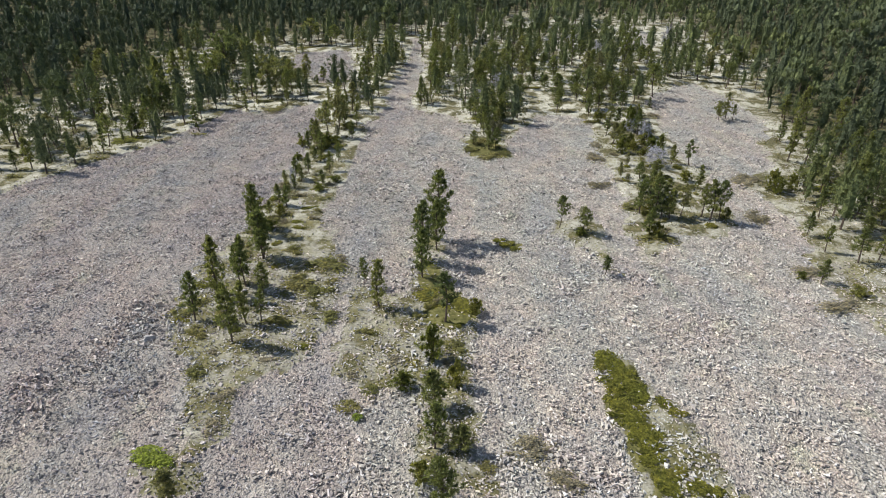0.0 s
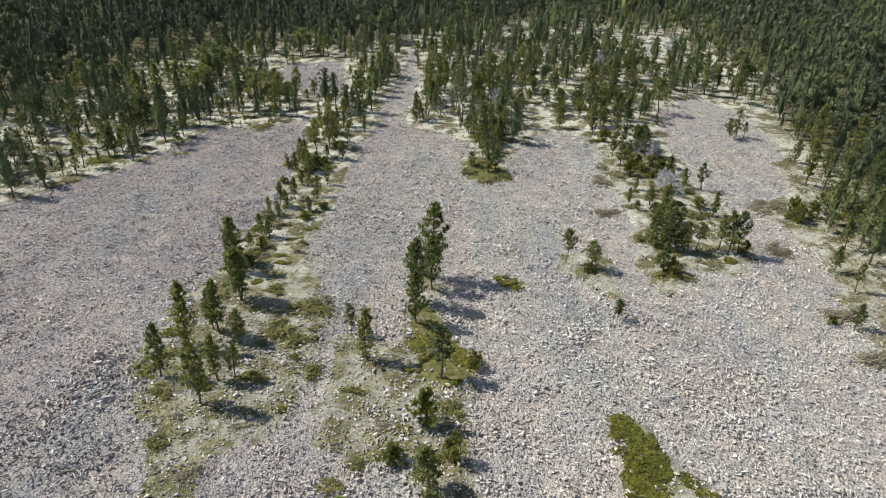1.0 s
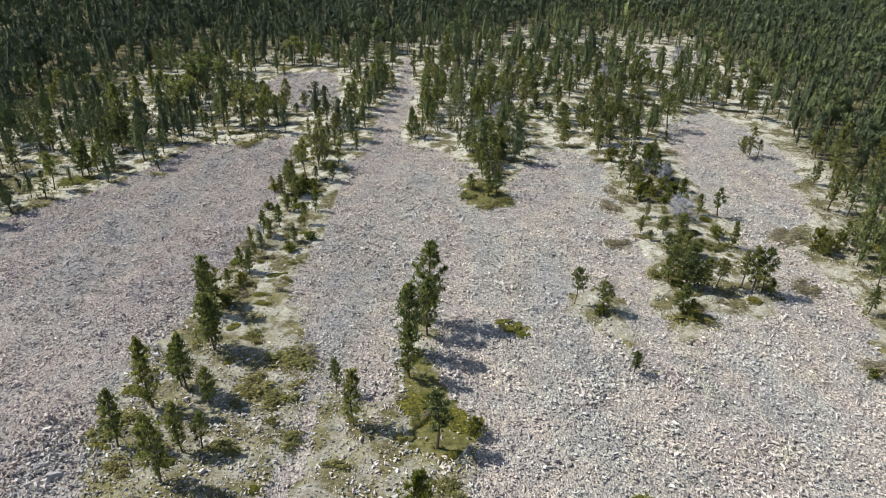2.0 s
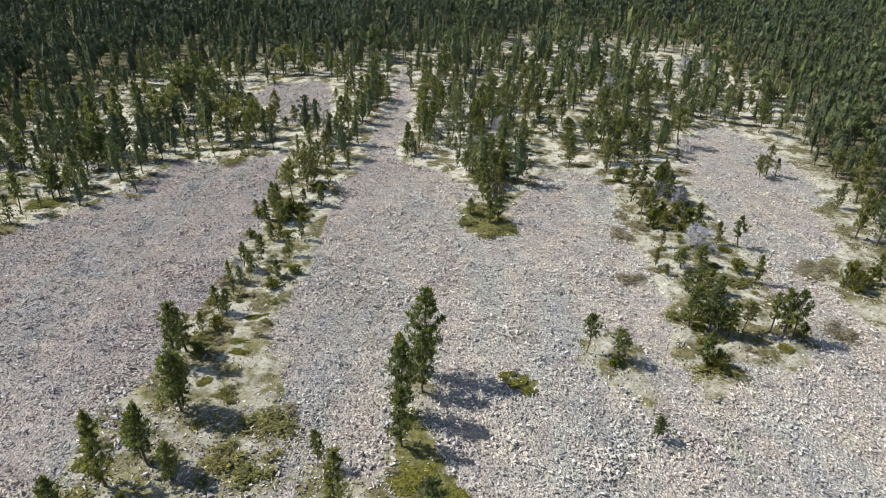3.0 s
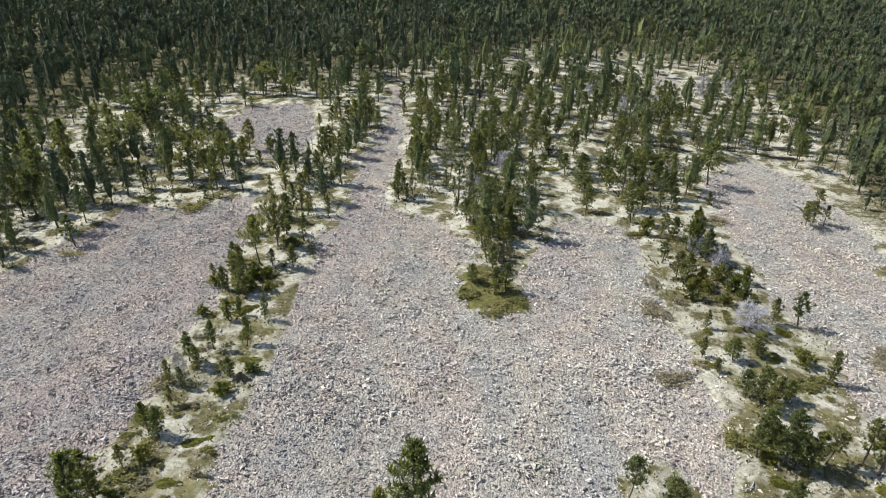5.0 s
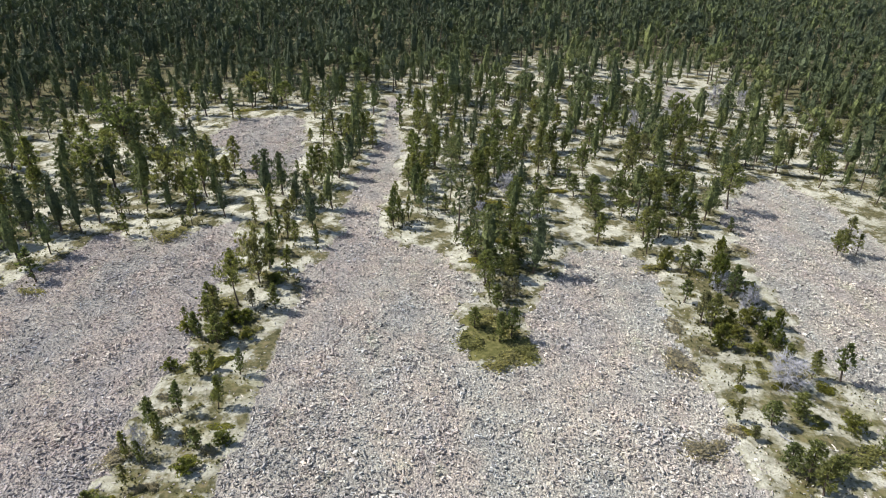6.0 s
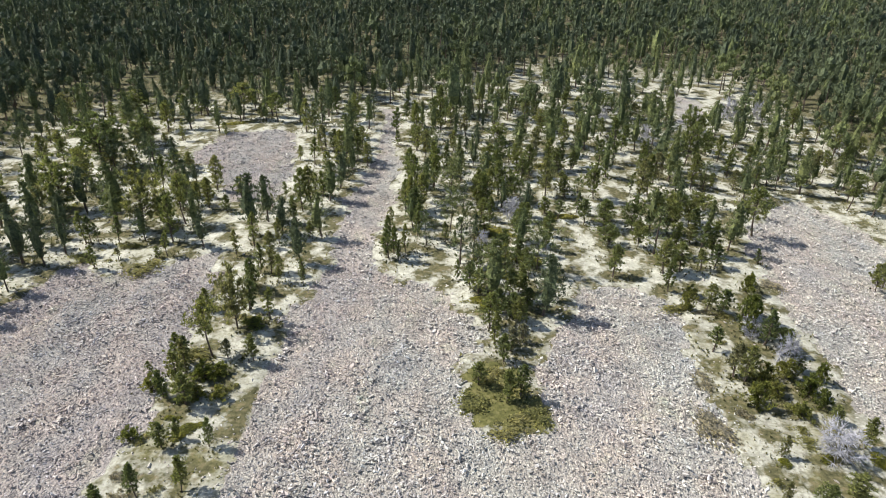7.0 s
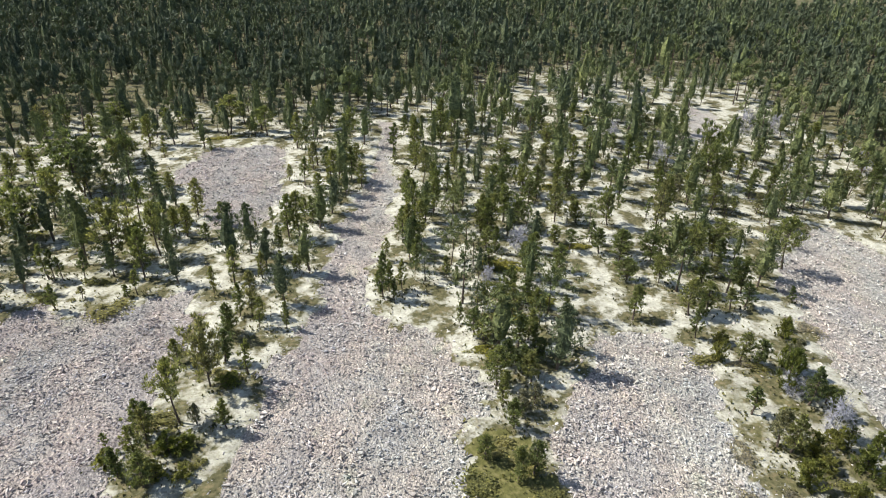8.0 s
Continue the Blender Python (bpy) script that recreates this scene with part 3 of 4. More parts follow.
plant("broad_pine", "trees of the centre wood", [(11.6, 125.6, 4, 3), (9.3, 115.3, 4.3, 2.5), (9.8, 136.3, 3.2, 3.8), (6.4, 100.8, 2.4, 2.5), (4.8, 99.6, 2.8, 1.9), (7.7, 102, 2.9, 1.8)])
plant("dead_pine", "trees of the centre wood", [(9.1, 110.1, 2.5, 1.9), (5.6, 103.4, 1.8, 1.3)])
plant("pine", "trees of the centre wood", [(3.4, 144.1, 3.8, 1.2), (3.5, 132.5, 3.1, 1.3), (4.4, 126.8, 2.6, 0.6), (7.2, 125.2, 3.3, 1.1), (5.8, 115.7, 3.6, 1.5), (7, 115.1, 4.3, 1.6), (8.5, 121.9, 4.2, 1.4), (11.8, 122.2, 3.2, 1.7), (13.2, 135.5, 3.2, 1.2), (13.8, 127.6, 4.1, 1.4), (11.9, 154.9, 3.4, 1.6), (13.3, 150.6, 3.6, 1.8), (10.8, 109.6, 2.5, 1), (9.4, 107.8, 2.2, 1), (13.2, 112.2, 2.2, 1.6), (12.8, 108.4, 1.4, 0.9), (12, 103.2, 3.5, 0.8), (11.6, 97.8, 2.5, 0.8), (6.1, 110.5, 2.5, 1.4), (6.8, 109.4, 3.1, 1.1), (6, 106, 2.4, 1.3), (8.8, 100.2, 2.8, 1.5), (7.3, 98.4, 3.3, 0.9), (4.1, 95.7, 2.8, 1.4)])
plant("pine", "trees of the centre wood", [(4.7, 94.7, 2.7, 1.3), (5.9, 95.2, 3.2, 1), (8.3, 95.1, 3, 1.5), (9.3, 98.5, 2.8, 1), (7.3, 93.7, 3.2, 1.3), (8.6, 92.4, 2.2, 1.2), (8.6, 93.4, 2.9, 1), (5.4, 89.6, 3.5, 1.6), (8.4, 117.3, 4.7, 2.4), (9.2, 104.1, 4.1, 1.5), (9.6, 105.1, 4.4, 1.2), (6.4, 113.1, 4.5, 2.3), (12.8, 106.4, 3, 1.3), (13, 123.6, 4.4, 1.7), (7.6, 123.2, 4.4, 2), (5.7, 114.1, 4.6, 1.6), (9.3, 127.2, 4.4, 2.1)])
plant("sparse_pine", "trees of the centre wood", [(5.5, 139.3, 3.6, 1.6), (8.2, 150, 4, 1)])
plant("broad_pine", "trees of the east fringe", [(27.6, 111, 4.1, 2.8), (29.2, 110.6, 3.8, 2.5)])
plant("dead_pine", "trees of the east fringe", [(46.4, 72.3, 2.2, 1.4)])
plant("pine", "trees of the east fringe", [(29, 108.8, 3.1, 2), (29.1, 103.5, 3.9, 2.1), (32, 126.2, 4.4, 1.9), (25.4, 117.4, 6, 1.8), (19.1, 108.8, 3.5, 2.5), (36.8, 57.8, 2.9, 0.9), (33.4, 48.3, 2.6, 0.9), (44.6, 63.8, 6.9, 1.9), (43.8, 61.6, 5.8, 1.6), (45.4, 80.2, 6.1, 1.5), (48.4, 89, 3.3, 1.3), (53.9, 99.1, 4.5, 1.6), (42.9, 71, 2.2, 1.5), (45.3, 73.1, 3.6, 1.5), (45.8, 71.3, 2.9, 1.8), (52.1, 77.9, 6, 2), (53.1, 78.4, 4.4, 1.9), (51, 85.8, 3.3, 1.7), (52, 91.1, 7.9, 2), (55.2, 92.4, 5.1, 2), (53.7, 84.8, 4.1, 2.2), (58.6, 92.5, 6, 2.4), (58.5, 90, 5, 2.3), (54.5, 78, 5.3, 2.2)])
plant("pine", "trees of the east fringe", [(53.5, 74, 4.4, 2.1), (51.2, 68.4, 3.5, 2), (42.5, 57.5, 2.5, 1.4), (46, 60.4, 3.2, 1.5)])
plant("shrub", "trees of the east fringe", [(38.6, 69.7, 2.7, 2), (38.7, 68.6, 2.2, 2), (41, 70, 2.1, 1.2), (47.4, 70.6, 1.8, 2.7), (35.7, 46.5, 0.8, 1.7), (32.2, 49.3, 0.7, 1)])
plant("sparse_pine", "trees of the east fringe", [(38.8, 52.1, 3.6, 1.5), (36.8, 54.2, 3, 0.9), (41.1, 52.7, 3.6, 1.1), (40.2, 62.1, 3.6, 1.1), (42.8, 71.9, 2.2, 1.1)])
plant("broad_pine", "trees of the east row", [(21.8, 104.7, 3.1, 2.6)])
plant("dead_pine", "trees of the east row", [(26.7, 89.2, 1.8, 1.8), (27.6, 85.3, 2.8, 2), (26.6, 76.3, 2.3, 3.2)])
plant("pine", "trees of the east row", [(17.6, 98.4, 3.4, 1.5), (28.4, 101.1, 2.6, 1.3), (24.4, 99.7, 3.2, 2), (22.1, 96, 3.8, 1.1), (24.6, 93.2, 2.7, 1.2), (25.5, 92.5, 2.7, 1.5), (27.4, 88.2, 3.5, 1.4), (28.8, 88.5, 1.8, 1.1), (23.2, 84.1, 3.1, 1.5), (23.9, 83.7, 3.3, 1.5), (28.5, 85.1, 1.3, 0.9), (28.1, 92, 3.2, 1.9), (28.7, 87.1, 2.5, 1.2), (22.7, 99.3, 3.9, 2.1), (25.2, 103.2, 3.8, 1.7), (29.8, 69.6, 3, 1.1), (21.3, 72.2, 2.1, 0.7), (21.9, 70.5, 1.3, 0.7), (23, 76.1, 1.9, 0.7), (23.6, 71.9, 2.2, 1.3), (25.8, 72.5, 2.2, 2), (23.5, 67.1, 3, 1.9), (23.9, 65.9, 3.3, 1.5), (25.6, 67.5, 2, 1.4)])
plant("pine", "trees of the east row", [(29, 77, 2.6, 1.1), (28.4, 79.7, 1.5, 1), (20.9, 61.8, 4.1, 1.5), (22.3, 61.2, 4.6, 2), (23.1, 61.2, 2.6, 1.6), (23.7, 60.6, 3.6, 2), (20.7, 57.2, 3.2, 1.5), (22.7, 67.9, 2.2, 1.2)])
plant("round_pine", "trees of the east row", [(25, 61.3, 3.1, 1.6), (29, 60.8, 4.5, 1.7)])
plant("shrub", "trees of the east row", [(29.7, 96.5, 2.2, 1.1), (24.1, 95.7, 1.1, 1.4), (26.6, 89.9, 3.8, 2.2), (25.3, 83.5, 1.9, 1.5), (27.3, 84.3, 1.7, 1.5), (29.7, 83.9, 1.9, 1.1), (28, 82.4, 1.9, 2), (23.6, 80.9, 2.3, 1.7), (25.4, 82.3, 1.2, 1.4), (26.3, 80.1, 1.2, 1.4), (28.3, 81, 1.7, 1), (28, 92.7, 2.7, 1.5), (30.5, 97.8, 1.3, 0.9), (22.8, 93.1, 2.1, 1.1), (29, 71.7, 1.3, 1.7), (22.3, 63.1, 1.7, 1.7), (21.3, 56.9, 1.6, 1.9), (29.7, 60.8, 1.5, 0.8)])
plant("sparse_pine", "trees of the east row", [(27.7, 103.4, 3.8, 1.5), (26.8, 100.5, 2.3, 1.2), (22.8, 87.1, 2.5, 1.1), (31.2, 76.9, 3.5, 1.3), (27.3, 61.3, 3.9, 1.2), (27.9, 60.5, 4.6, 1.7)])
plant("broad_pine", "trees of the east wood", [(17.4, 143, 3.8, 3.8), (19.8, 116.8, 4.7, 2.8), (33.9, 152.6, 3.2, 4.2), (30.7, 158, 3.3, 3.8), (35.5, 130.4, 8.4, 4.5), (55.8, 159, 2.2, 3.1), (75.1, 158.8, 2.9, 4.3), (22.3, 109.1, 4.2, 3.4), (18.9, 105, 2.5, 3.1), (26, 108.3, 5, 4), (31.5, 115, 2.6, 3.5), (26.9, 114.8, 3.2, 2.4), (60.4, 137.2, 5.8, 2.3)])
plant("dead_pine", "trees of the east wood", [(28.3, 150, 2.2, 2.3), (31.8, 136.9, 3.3, 2.2), (52.4, 156.8, 3.8, 3.3), (58, 157.6, 2.9, 2.3), (62.2, 139.4, 3.4, 2.6)])
plant("pine", "trees of the east wood", [(19.5, 136.2, 4.4, 1.4), (17.1, 126.1, 4, 1.5), (15.8, 126, 4.4, 1.7), (14.1, 117.3, 5.2, 2.2), (18.8, 126.3, 2.9, 1.7), (16.4, 117.2, 2.7, 1.7), (23.1, 128.6, 3.8, 1.6), (27.8, 135.2, 4, 1.7), (28.1, 125.6, 3.7, 1.4), (29.7, 131.4, 3.1, 1.3), (26.3, 141.8, 3, 1.6), (24.7, 137, 1.6, 0.9), (15.6, 148, 4.4, 1.7), (17.6, 149.7, 3.1, 1.4), (22.7, 153.4, 4.1, 1.4), (24.8, 152.3, 3.6, 1.6), (27.5, 154.3, 3.7, 1.6), (33.4, 128.2, 3.8, 1.8), (41.2, 137.5, 3.3, 2.7), (41.1, 132.8, 4.1, 2), (47.2, 140.9, 4.2, 1.8), (40.4, 127.4, 4.1, 2.1), (43.2, 128.8, 4.2, 1.7), (39.1, 122.5, 2.9, 1.2)])
plant("pine", "trees of the east wood", [(40.2, 122.8, 3, 1.1), (35.8, 126.7, 3.4, 2.2), (33.4, 121.9, 3.3, 1.3), (35.3, 122.9, 2, 1.1), (36, 122.2, 2.3, 1.1), (31.4, 129.7, 3.1, 1.7), (28.9, 123.2, 4.3, 2), (52.1, 137.4, 2.9, 1.6), (42.9, 124.4, 3, 1.8), (51.8, 143.1, 3, 1.5), (55.1, 144.9, 2.7, 1.7), (60.1, 134, 3.2, 2.3), (64.6, 138.5, 3.4, 2), (64.2, 148, 3.6, 2.6), (61.8, 151.9, 3.7, 2.7), (60, 145.2, 2.2, 1.7), (17.4, 110.1, 2.9, 1.6), (19.9, 110.9, 2.6, 1.5), (27.8, 106.5, 2.2, 1.3), (29.7, 105.6, 1.2, 1.1), (27, 118.8, 5.6, 2.1), (43.4, 126, 3, 1.7), (58.3, 131, 4.3, 1.9), (16.6, 124.8, 3.4, 1.6)])
plant("pine", "trees of the east wood", [(37.8, 137, 3.1, 1.9), (40.3, 135.4, 3.6, 2), (56.4, 145, 3.5, 2.4), (15.2, 133.6, 3.9, 2.1), (21.9, 136.6, 4, 2)])
plant("round_pine", "trees of the east wood", [(51, 126.6, 4.9, 2.5), (55.4, 130.9, 3.5, 2.2), (51.7, 118.1, 5.2, 2.6), (35.6, 108.9, 5.6, 3.4), (14.4, 110.8, 2.4, 1.7)])
plant("sparse_pine", "trees of the east wood", [(25.3, 129.8, 6.7, 1.7), (25, 119.6, 2.8, 0.8), (40.1, 152.4, 3.7, 1.6), (46.6, 129.4, 4.2, 1.6), (16.9, 112.5, 2.6, 0.9), (33.3, 102.4, 1.8, 0.8), (16.2, 119, 2.6, 1.3)])
plant("pine", "trees of the middle wood", [(-4.3, 134.2, 2.4, 0.7), (-0.7, 112.7, 4.4, 1.6), (-1.8, 111.4, 4.7, 1.5), (-0.9, 106.2, 3.9, 1), (-2, 102.6, 3.2, 0.8), (-3.1, 102.1, 3.2, 1), (-3.6, 101.2, 4.7, 1.1), (-2.6, 100.7, 2.3, 0.7), (-4.3, 103.6, 1.1, 0.7), (-1.6, 132.2, 3.5, 2.1), (-0.2, 133.3, 2.7, 1.5), (-2.3, 143.7, 4.2, 1.3), (-3.7, 146.2, 3.4, 1.2), (1, 143.9, 5, 2), (2.3, 124.9, 3.6, 1.4), (2.9, 120, 3.4, 1.3), (2.9, 97.4, 2.2, 0.5), (2, 104.8, 2.4, 0.7), (-2.1, 119.4, 4.9, 2.1), (-1.4, 109.6, 4.3, 1.7), (-2.4, 112.7, 3.8, 1.5), (0.8, 118.4, 4.7, 1.5)])
plant("round_pine", "trees of the middle wood", [(-1.8, 115.1, 5.8, 2.3), (-0.6, 126.5, 4.9, 1.4)])
plant("sparse_pine", "trees of the middle wood", [(-4.6, 136.4, 5.1, 0.8), (-3.9, 107.8, 2.6, 0.8), (0.8, 123.9, 4.6, 1.5)])
plant("broad_pine", "trees of the west fringe", [(-41, 112.6, 7, 5.8), (-41.5, 125.8, 8, 7.8), (-59, 149.3, 4.4, 4.3), (-48, 151.8, 4.4, 5.3), (-29.6, 106.8, 7.1, 4.9), (-39.8, 135, 5, 2.7), (-2.1, 135.4, 2.8, 2)])
plant("pine", "trees of the west fringe", [(-52.2, 76.2, 4.5, 2), (-57.1, 89.5, 3.5, 1.6), (-53.9, 75.8, 2.9, 1.1), (-37.3, 124.2, 3.5, 1.9), (-37.8, 135.3, 2, 1.1), (-47.9, 146.2, 3, 2.4), (-50.6, 147.8, 3.5, 1.9), (-44.5, 148.6, 1.9, 1.7), (-25, 117.8, 4.6, 2), (-21.6, 115.6, 2.7, 1.8), (-30.5, 124.7, 2.7, 1.1), (-32, 123.9, 3.2, 2.4), (-25.8, 113.3, 3, 1.3), (-24.4, 112.6, 3.8, 1.6), (-22, 111.3, 2.2, 1), (-33.9, 109.8, 4, 1.7), (-26.5, 147.4, 2.6, 1.2), (-25.5, 104.4, 5.3, 1.5), (-40.7, 124.5, 3.9, 2.4), (-26.7, 115.3, 2.1, 1.1), (-25.4, 115.3, 2.5, 1.1), (-40.5, 132.9, 4.6, 2.2), (-10.7, 131.3, 3.9, 1.4), (-9.3, 133.4, 3.3, 1.3)])
plant("pine", "trees of the west fringe", [(-1.8, 137.6, 5.5, 1.5), (1.8, 140.9, 7.3, 2.4), (0.9, 119.6, 5.5, 1.6), (-55.9, 145, 4.4, 1.6), (-56.3, 151.5, 4.3, 1.7), (-39.5, 141.4, 4.7, 1.7), (-39, 147.5, 4.1, 1.7), (-37.3, 150.2, 3.8, 2.1), (-31.2, 126.2, 2.3, 1.4), (-28.7, 109.4, 2.8, 1.5), (-46.5, 133.5, 2.9, 1.9), (-51.6, 128.2, 4.4, 2.1), (-52, 134.1, 3.5, 2.2), (-8, 126.2, 3.3, 1.2), (-44.8, 88.6, 4.9, 2.1), (-44, 88.8, 5.1, 1.7), (-43.5, 90.2, 3.6, 1.8), (-43.6, 92, 5.4, 1.7), (-53.7, 98.5, 5.7, 2.7), (-54.8, 99.5, 4.7, 1.5), (-45.1, 97.8, 5.3, 1.6), (-43.5, 97.6, 6, 2.5), (-42, 97.4, 5.3, 1.9), (-45.7, 103.8, 8.4, 2)])
plant("pine", "trees of the west fringe", [(-45.6, 109, 8.2, 2.3), (-44.4, 108.8, 4.2, 2), (-42.8, 101.6, 4.7, 1.8), (-51.8, 109.9, 4.6, 1.7), (-51.3, 105, 5.3, 1.9), (-66.6, 126.7, 4.8, 2.9), (-70.7, 126.5, 3.8, 2.3), (-62.4, 126.9, 3.8, 2.9), (-60.4, 128.7, 3.9, 2.3), (-62.3, 109.4, 4.2, 2.1), (-64.2, 118.9, 4.5, 2.3)])
plant("round_pine", "trees of the west fringe", [(-53.9, 90.1, 3.5, 2.1), (-40.8, 118, 5.6, 3), (-41.1, 134.3, 4.1, 2.2), (-40.2, 136.4, 3.4, 3.4), (-25.7, 108.7, 5.8, 2.5), (-26.5, 106.7, 4.4, 2), (-29.8, 147.6, 6, 3.9), (-23.8, 146, 4.7, 2.9), (-45.8, 83.8, 5, 2.3), (-42, 109.8, 4.2, 2.6), (-42.1, 121, 5, 2.7), (-42.2, 127.5, 5.3, 3.5)])
plant("sparse_pine", "trees of the west fringe", [(-48.7, 128.5, 3.7, 1.5), (-35.8, 137.2, 3.4, 0.8), (-39.9, 142.9, 4.6, 1.8), (-29.9, 138.7, 2.4, 0.8), (-31, 116.8, 5.2, 1.2), (-30.7, 103.9, 3.3, 0.9), (-34.2, 104.3, 3.8, 1.1), (-33.8, 104.5, 3.1, 0.6), (-32.8, 104.1, 2.5, 0.7), (-31, 99.3, 2.7, 1), (-29.6, 101, 1.3, 0.7), (-25.7, 101.2, 1.4, 0.8), (-25.1, 101.6, 2.6, 0.9), (-55.5, 137.8, 2.7, 1.1), (-35.7, 90.4, 3.6, 1.5), (-45.1, 80.7, 3.6, 1.1), (-56.2, 108.9, 3.2, 1.2)])
plant("pine", "trees of the west heath", [(-15.1, 24.2, 2.9, 1.4), (-16.6, 51.9, 4.9, 2), (-18.5, 56.4, 5.6, 1.4), (-19.6, 41.8, 4.7, 1.1), (-18.8, 45.3, 6, 1.6), (-16.9, 46.8, 5.2, 1.3), (-17.6, 47.4, 3.8, 0.7), (-15.2, 45.8, 3.3, 1.2), (-15.8, 38.8, 5.6, 1.1), (-15.4, 41.3, 4.1, 0.9), (-16.5, 51.4, 5.4, 2.3), (-5.2, 43.8, 4.7, 1.4)])
plant("round_pine", "trees of the west heath", [(-6.8, 46.9, 3, 1.1)])
plant("sparse_pine", "trees of the west heath", [(-14.3, 41.6, 3.2, 1)])
plant("broad_pine", "trees of the west row", [(-14.9, 89.1, 6.2, 3.3), (-11.5, 144.6, 4.6, 3.3)])
plant("dead_pine", "trees of the west row", [(-17.4, 68.8, 2.3, 1)])
plant("pine", "trees of the west row", [(-18.3, 101.5, 2.8, 0.8), (-14.6, 85.3, 1.9, 0.8), (-12.6, 85, 2.7, 1), (-18, 91.7, 2.3, 1), (-14.7, 92, 3, 1.6), (-15.1, 95, 3.5, 1.1), (-17, 83.2, 3.4, 1.1), (-17.7, 80.7, 2.5, 1.1), (-16, 80.1, 2.7, 1.3), (-13.2, 96.4, 2.9, 0.9), (-14.2, 98, 4.4, 1.1), (-15.2, 98, 3.3, 0.9), (-15.3, 95.6, 2.4, 1.1), (-14.7, 103.9, 2.9, 0.9), (-14.3, 108.8, 3.3, 0.9), (-13.3, 105, 2.4, 0.7), (-12, 105, 2.1, 1), (-11, 96.4, 2.6, 0.5), (-13.8, 111.8, 5.3, 1.4), (-12.9, 112.5, 5.4, 1.3), (-16.5, 115.8, 2, 0.6), (-17.1, 128, 2.2, 0.8), (-12.6, 122.7, 3.2, 1.3), (-12.1, 115.8, 3.3, 1.5)])
plant("pine", "trees of the west row", [(-13.1, 116.5, 2.7, 1), (-11.2, 124.4, 5.5, 1.5), (-18.4, 140.3, 5.4, 1.6), (-17.2, 139.6, 4.8, 1.9), (-14.7, 131.9, 3.8, 1.5), (-13.1, 131.9, 3.2, 1.6), (-9.5, 129, 4.4, 1.6), (-15.1, 150.1, 4.8, 1.7), (-17.6, 151.5, 4.4, 1.8), (-16.8, 81.4, 3.5, 1.1), (-16.2, 76.2, 2.1, 1.1), (-15.5, 77, 1.9, 0.7), (-13.8, 72.8, 2.8, 0.9), (-13.2, 76.2, 2.4, 0.5), (-16.2, 72.4, 2.9, 0.7), (-17.6, 71, 2.8, 1), (-16.7, 70, 2.3, 0.8), (-18.2, 68.4, 2.3, 0.7), (-17.1, 68, 2, 0.6), (-14, 69, 1.9, 1), (-17.8, 63.7, 2.6, 0.9), (-16.9, 63.2, 2.6, 1.1), (-17.3, 66.3, 1.8, 0.6), (-18.1, 60.6, 2.1, 0.6)])
plant("pine", "trees of the west row", [(-18.5, 58.1, 4.1, 2.2)])
plant("round_pine", "trees of the west row", [(-15.8, 85.5, 5.2, 2.3)])
plant("shrub", "trees of the west row", [(-13.7, 89.4, 0.9, 1.6), (-15.6, 82.9, 1.7, 1.9), (-14.7, 83.4, 1, 1.4), (-18.8, 81.6, 1.4, 1.3), (-15.6, 80.7, 1.3, 1.5), (-14, 80.9, 1, 1.3), (-18.5, 77, 1, 1.2), (-14.2, 67.3, 1.1, 1.3), (-17.6, 58, 1, 1.5), (-17.2, 61.2, 1.4, 1), (-12.5, 69.6, 0.9, 1.3)])
plant("sparse_pine", "trees of the west row", [(-12.6, 90.6, 3.3, 0.8), (-19.4, 82.9, 1.6, 0.5), (-17.1, 103.4, 4, 0.8), (-17.3, 112.5, 1.8, 0.5), (-14.8, 126.1, 4, 0.6), (-10.3, 125.3, 2.2, 1), (-18, 84.3, 3.2, 1.1), (-17.5, 84.5, 2.6, 1.1)])


